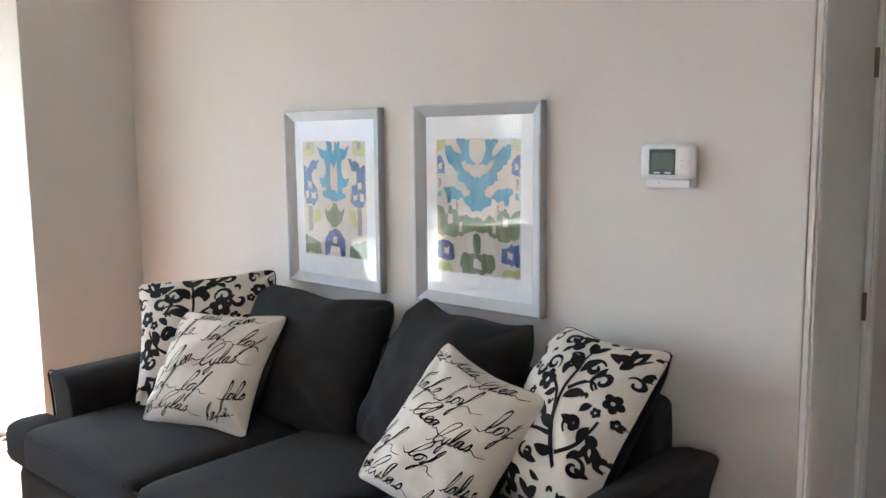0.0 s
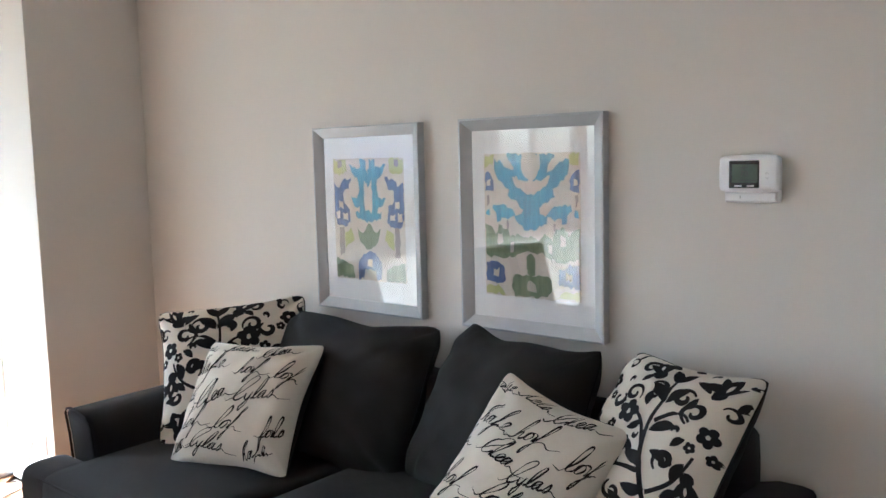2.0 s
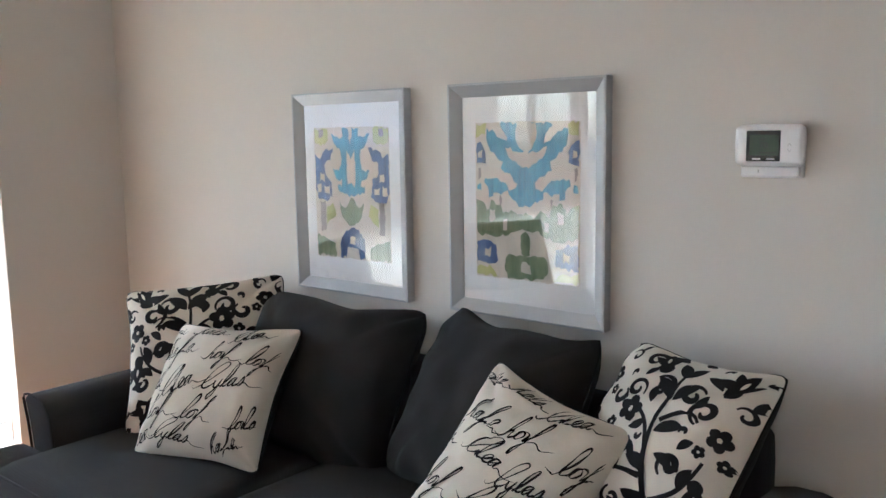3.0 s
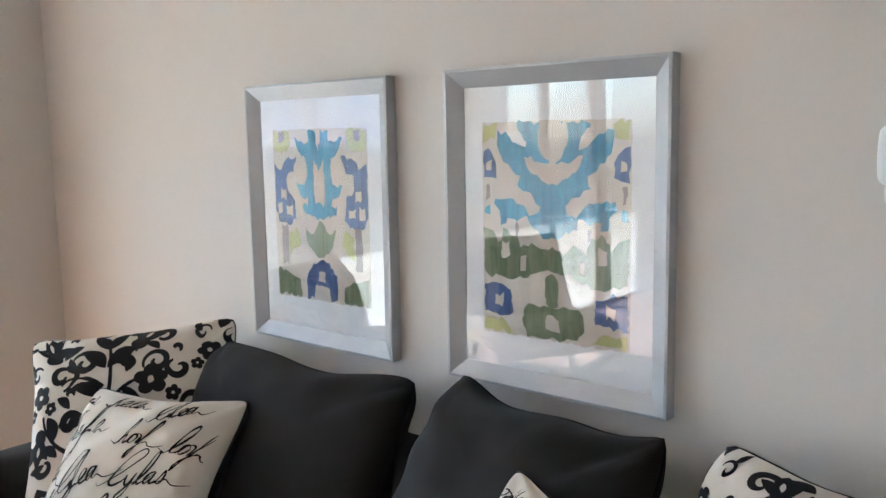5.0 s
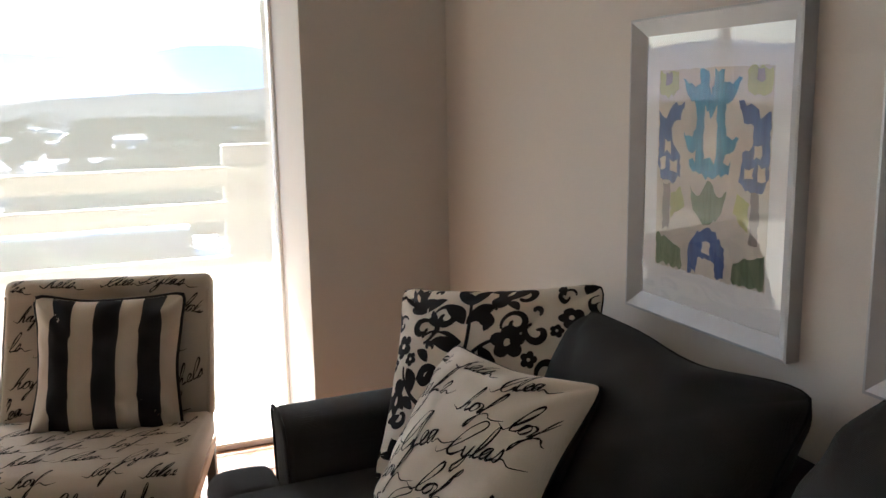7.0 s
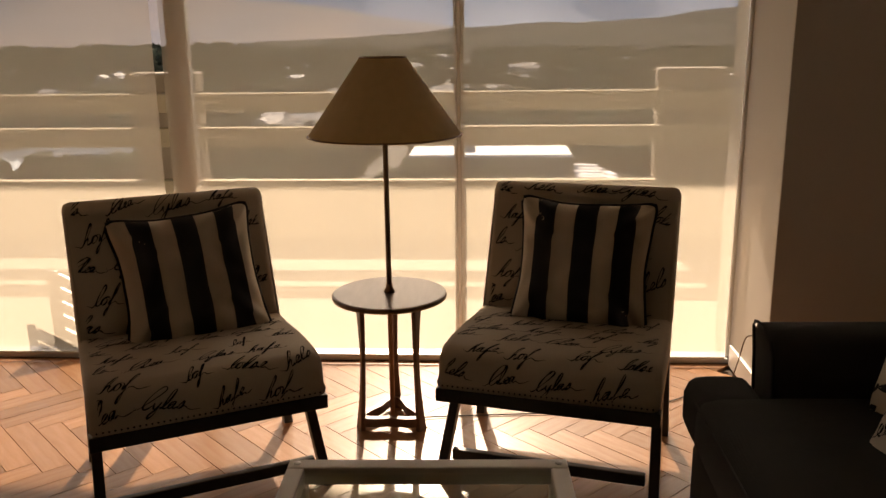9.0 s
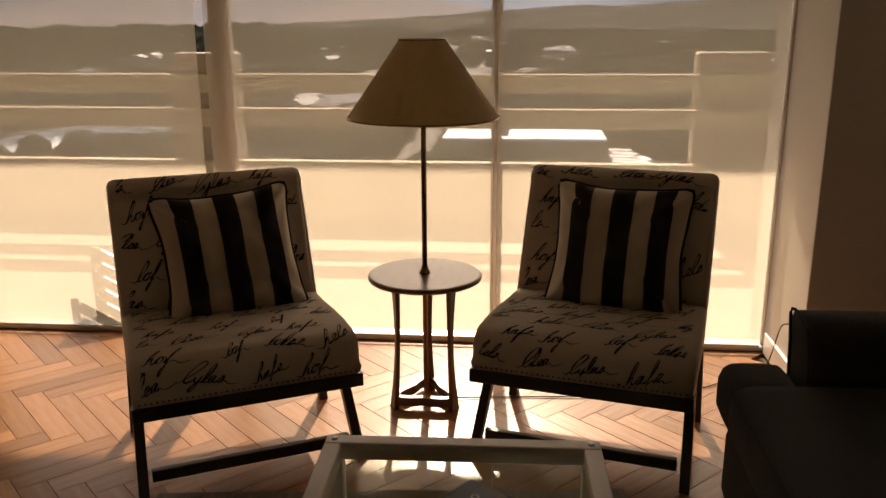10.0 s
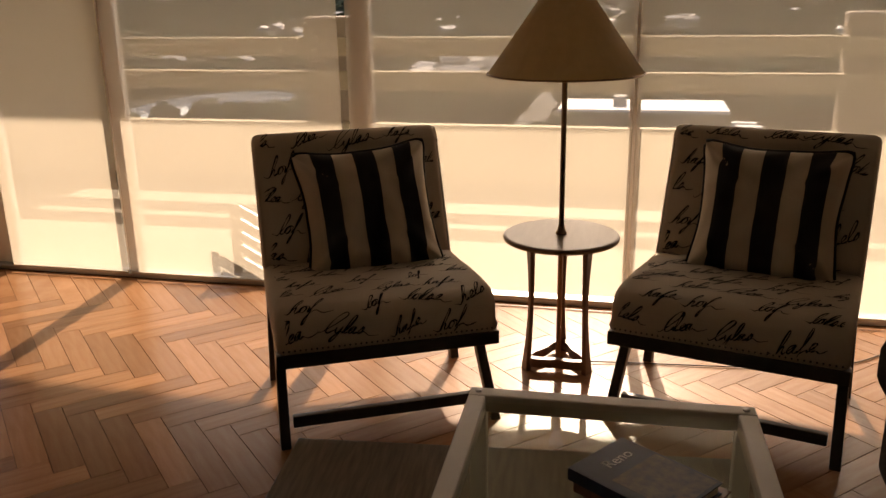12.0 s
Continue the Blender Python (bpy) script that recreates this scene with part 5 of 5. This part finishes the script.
SR0, SR1, SZ0, SZ1 = 0.267, 0.079, 1.083, 1.349
sb = bmesh.new()
sides = 64
ro = [[sb.verts.new((r * math.cos(2 * math.pi * k / sides), r * math.sin(2 * math.pi * k / sides), z)) for k in range(sides)] for r, z in ((SR0, SZ0), ((SR0 + SR1) / 2, (SZ0 + SZ1) / 2), (SR1, SZ1), (SR1 - 0.002, SZ1), ((SR0 + SR1) / 2 - 0.002, (SZ0 + SZ1) / 2), (SR0 - 0.002, SZ0))]
for i in range(6):
    r0, r1 = ro[i], ro[(i + 1) % 6]
    for k in range(sides):
        sb.faces.new((r0[k], r0[(k + 1) % sides], r1[(k + 1) % sides], r1[k]))
shade = part("shade", sb, M_SHADE, lamp, "conical parchment shade")
for r, z in ((SR0, SZ0 + 0.002), (SR1, SZ1 - 0.002)):
    part("trim_ring", tube([(r * math.cos(2 * math.pi * k / 48), r * math.sin(2 * math.pi * k / 48), z) for k in range(48)], 0.0035, 6, True), M_BRONZE, shade)
spk = bmesh.new()
for k in range(3):
    a = k * 2.094
    tube([(0, 0, 1.268), (SR1 * 0.98 * math.cos(a), SR1 * 0.98 * math.sin(a), SZ1 - 0.004)], 0.0018, 6, bm=spk)
part("spider", spk, M_BRONZE, lamp)
part("bulb", moved(lathe([(0.012, 0), (0.014, 0.03), (0.028, 0.06), (0.03, 0.085), (0.018, 0.11), (0.001, 0.118)], 20), pose(0, 0, 1.14)), M_PLASTIC, lamp, "unlit white bulb", True)

# ---------------------------------------------------------------- coffee table
TX0, TX1, TY0, TY1, TZ = 1.07, 2.17, -2.091, -1.436, 0.45
ct = thing("coffee_table", pose((TX0 + TX1) / 2, (TY0 + TY1) / 2, 0, 0, 0, 2.0), "cream metal coffee table with a glass top", "coffee table")
hx, hy = (TX1 - TX0) / 2, (TY1 - TY0) / 2
for nm, lo, hi in (("end_bar", (-hx, -hy, TZ - 0.045), (-hx + 0.042, hy, TZ)), ("end_bar", (hx - 0.042, -hy, TZ - 0.045), (hx, hy, TZ)), ("side_bar", (-hx + 0.0425, -hy, TZ - 0.045), (hx - 0.0425, -hy + 0.042, TZ)), ("side_bar", (-hx + 0.0425, hy - 0.042, TZ - 0.045), (hx - 0.0425, hy, TZ))):
    part(nm, box(lo, hi, 0.004), M_CREAMMETAL, ct)
for sx in (-1, 1):
    for sy in (-1, 1):
        x, y = sx * (hx - 0.022), sy * (hy - 0.022)
        part("leg", box((x - 0.02, y - 0.02, 0.0), (x + 0.02, y + 0.02, TZ - 0.0455), 0.003), M_CREAMMETAL, ct)
        part("bolt", moved(lathe([(0.008, 0), (0.008, 0.002), (0.005, 0.004), (0.001, 0.0045)], 14), pose(x, y, TZ)), M_STEEL, ct, "round bolt head", True)
part("glass_top", box((-hx + 0.030, -hy + 0.030, TZ - 0.018), (hx - 0.030, hy - 0.030, TZ - 0.008)), M_TABLEGLASS, ct, "clear glass top").visible_shadow = False
for nm, lo, hi in (("lower_bar", (-hx + 0.002, -hy + 0.0425, 0.12), (-hx + 0.03, hy - 0.0425, 0.145)), ("lower_bar", (hx - 0.03, -hy + 0.0425, 0.12), (hx - 0.002, hy - 0.0425, 0.145))):
    part(nm, box(lo, hi, 0.003), M_CREAMMETAL, ct)


def book(m, w, h, t, jacket, label, cover=None):
    b = thing("book", m, label, "book", "coffee table books")
    part("pages", box((-w / 2 + 0.004, -h / 2 + 0.006, 0.003), (w / 2 - 0.006, h / 2 - 0.006, t - 0.003)), M_PAGES, b, "cream page block")
    part("cover", box((-w / 2, -h / 2, t - 0.003), (w / 2, h / 2, t), 0.001), jacket, b)
    part("cover", box((-w / 2, -h / 2, 0), (w / 2, h / 2, 0.003), 0.001), jacket, b)
    part("spine", box((-w / 2 - 0.002, -h / 2, 0.0), (-w / 2 + 0.003, h / 2, t), 0.001), jacket, b)
    return b


BK = pose(1.459, -1.701, TZ - 0.0078, 0, 0, 144.7)
book(BK @ pose(0.012, -0.01, 0, 0, 0, 4), 0.175, 0.235, 0.020, M_BOOK2, "worn maroon book lying under another on the glass")
bk2 = book(BK @ pose(0, 0, 0.0203), 0.168, 0.23, 0.026, M_BOOK, "navy picture book with a pale title on the glass table")
part("cover_photo", box((-0.060, -0.108, 0.0262), (0.078, 0.03, 0.0266)), M_BOOKPIC, bk2, "dark printed photo on the cover")
lettering("Reno", 0.036, pose(0.008, 0.068, 0.0264, 0, 0, 0), M_TITLE, bk2, "title", "pale printed title")

# ---------------------------------------------------------------- rug
rug = tagged(part("rug", box((0.0, -0.72, 0.0), (2.7, 0.72, 0.012), 0.005, 2), M_RUG), "worn brown and grey striped wool rug under the coffee table", "rug")
rug.matrix_world = pose(0.603, -2.037, 0.001, 0, 0, 6)

# ---------------------------------------------------------------- outlet and cord
ol = thing("wall_outlet", pose(-0.325, REVEAL_Y, 0.235, 0, 0, 0), "white outlet plate on the window reveal", "outlet")
part("plate", box((-0.035, -0.006, -0.058), (0.035, 0.0, 0.058), 0.002), M_PLASTIC, ol)
for z in (-0.02, 0.02):
    part("socket", box((-0.014, -0.0075, z - 0.013), (0.014, -0.0055, z + 0.013), 0.001), M_PLASTIC, ol)
cord = [(-0.325, REVEAL_Y - 0.010, 0.255), (-0.32, REVEAL_Y - 0.05, 0.25), (-0.36, REVEAL_Y - 0.06, 0.14), (-0.42, REVEAL_Y - 0.065, 0.03), (-0.43, REVEAL_Y - 0.08, 0.006), (-0.38, -0.78, 0.005), (-0.25, -0.95, 0.005), (-0.16, -1.25, 0.005), (-0.12, -1.6, 0.005), (-0.10, -1.80, 0.005), (LX, LY + 0.01, 0.012)]
cp = [Vector(p) for p in cord]
fine = []
for i in range(len(cp) - 1):
    p0, p1, p2, p3 = cp[max(0, i - 1)], cp[i], cp[i + 1], cp[min(len(cp) - 1, i + 2)]
    for k in range(6):
        s = k / 6
        fine.append(0.5 * ((2 * p1) + (p2 - p0) * s + (2 * p0 - 5 * p1 + 4 * p2 - p3) * s * s + (3 * p1 - p0 - 3 * p2 + p3) * s ** 3))
cd = part("cord", tube(fine, 0.0028, 6), M_CORD, lamp, "thin brown cord running to the outlet", True)
cd.matrix_parent_inverse = lamp.matrix_world.inverted()

# ---------------------------------------------------------------- parquet, block by block
floor = thing("floor", pose(0, 0, 0), "glossy reddish oak herringbone parquet", "floor", kind="structure")
PL, PW, GAP = 0.45, 0.09, 0.0012
FX0, FX1, FY0, FY1 = -0.668, ROOM_E, ROOM_S, HALL_N
c45 = math.sqrt(0.5)
block = box((-PL / 2 + GAP / 2, -PW / 2 + GAP / 2, -0.012), (PL / 2 - GAP / 2, PW / 2 - GAP / 2, 0.0), 0.0009, 1)
bmesh.ops.delete(block, geom=[f for f in block.faces if f.normal.z < -0.5], context="FACES")
block_me = bpy.data.meshes.new("plank")
block.to_mesh(block_me)
block_me.materials.append(M_OAK)
rest = bmesh.new()
near = 0
for band in range(-40, 41):
    for k in range(-120, 121):
        for upright in (0, 1):
            ax, ay = k * PW + band * PL, k * PW - band * PL
            u, v = (ax + PW / 2, ay + PW + PL / 2) if upright else (ax + PL / 2, ay + PW / 2)
            x, y = (u - v) * c45 + 0.05, (u + v) * c45 - 0.03
            if not (FX0 - 0.2 < x < FX1 and FY0 < y < FY1):
                continue
            if y > 0.1 and x < HALL_X or x < PIER_X and y > REVEAL_Y + 0.1:
                continue
            m = pose(x, y, 0.0002 * ((k * 7 + band * 3 + upright) % 3), 0, 0, 135 if upright else 45)
            inside = x > FX0 + 0.20
            if inside and x < 1.5 and -4.3 < y < -0.7 and near < 300:
                near += 1
                ob = new("plank", block_me)
                ob.parent = floor
                ob.matrix_world = m
            else:
                b = block.copy()
                moved(b, m)
                if not inside:
                    g = b.verts[:] + b.edges[:] + b.faces[:]
                    bmesh.ops.bisect_plane(b, geom=g, plane_co=(FX0, 0, 0), plane_no=(-1, 0, 0), clear_outer=True)
                me = bpy.data.meshes.new("t")
                b.to_mesh(me)
                b.free()
                rest.from_mesh(me)
                bpy.data.meshes.remove(me)
tagged(part("plank_field", rest, M_OAK_REST, floor), "herringbone parquet blocks", kind="stuff")
block.free()
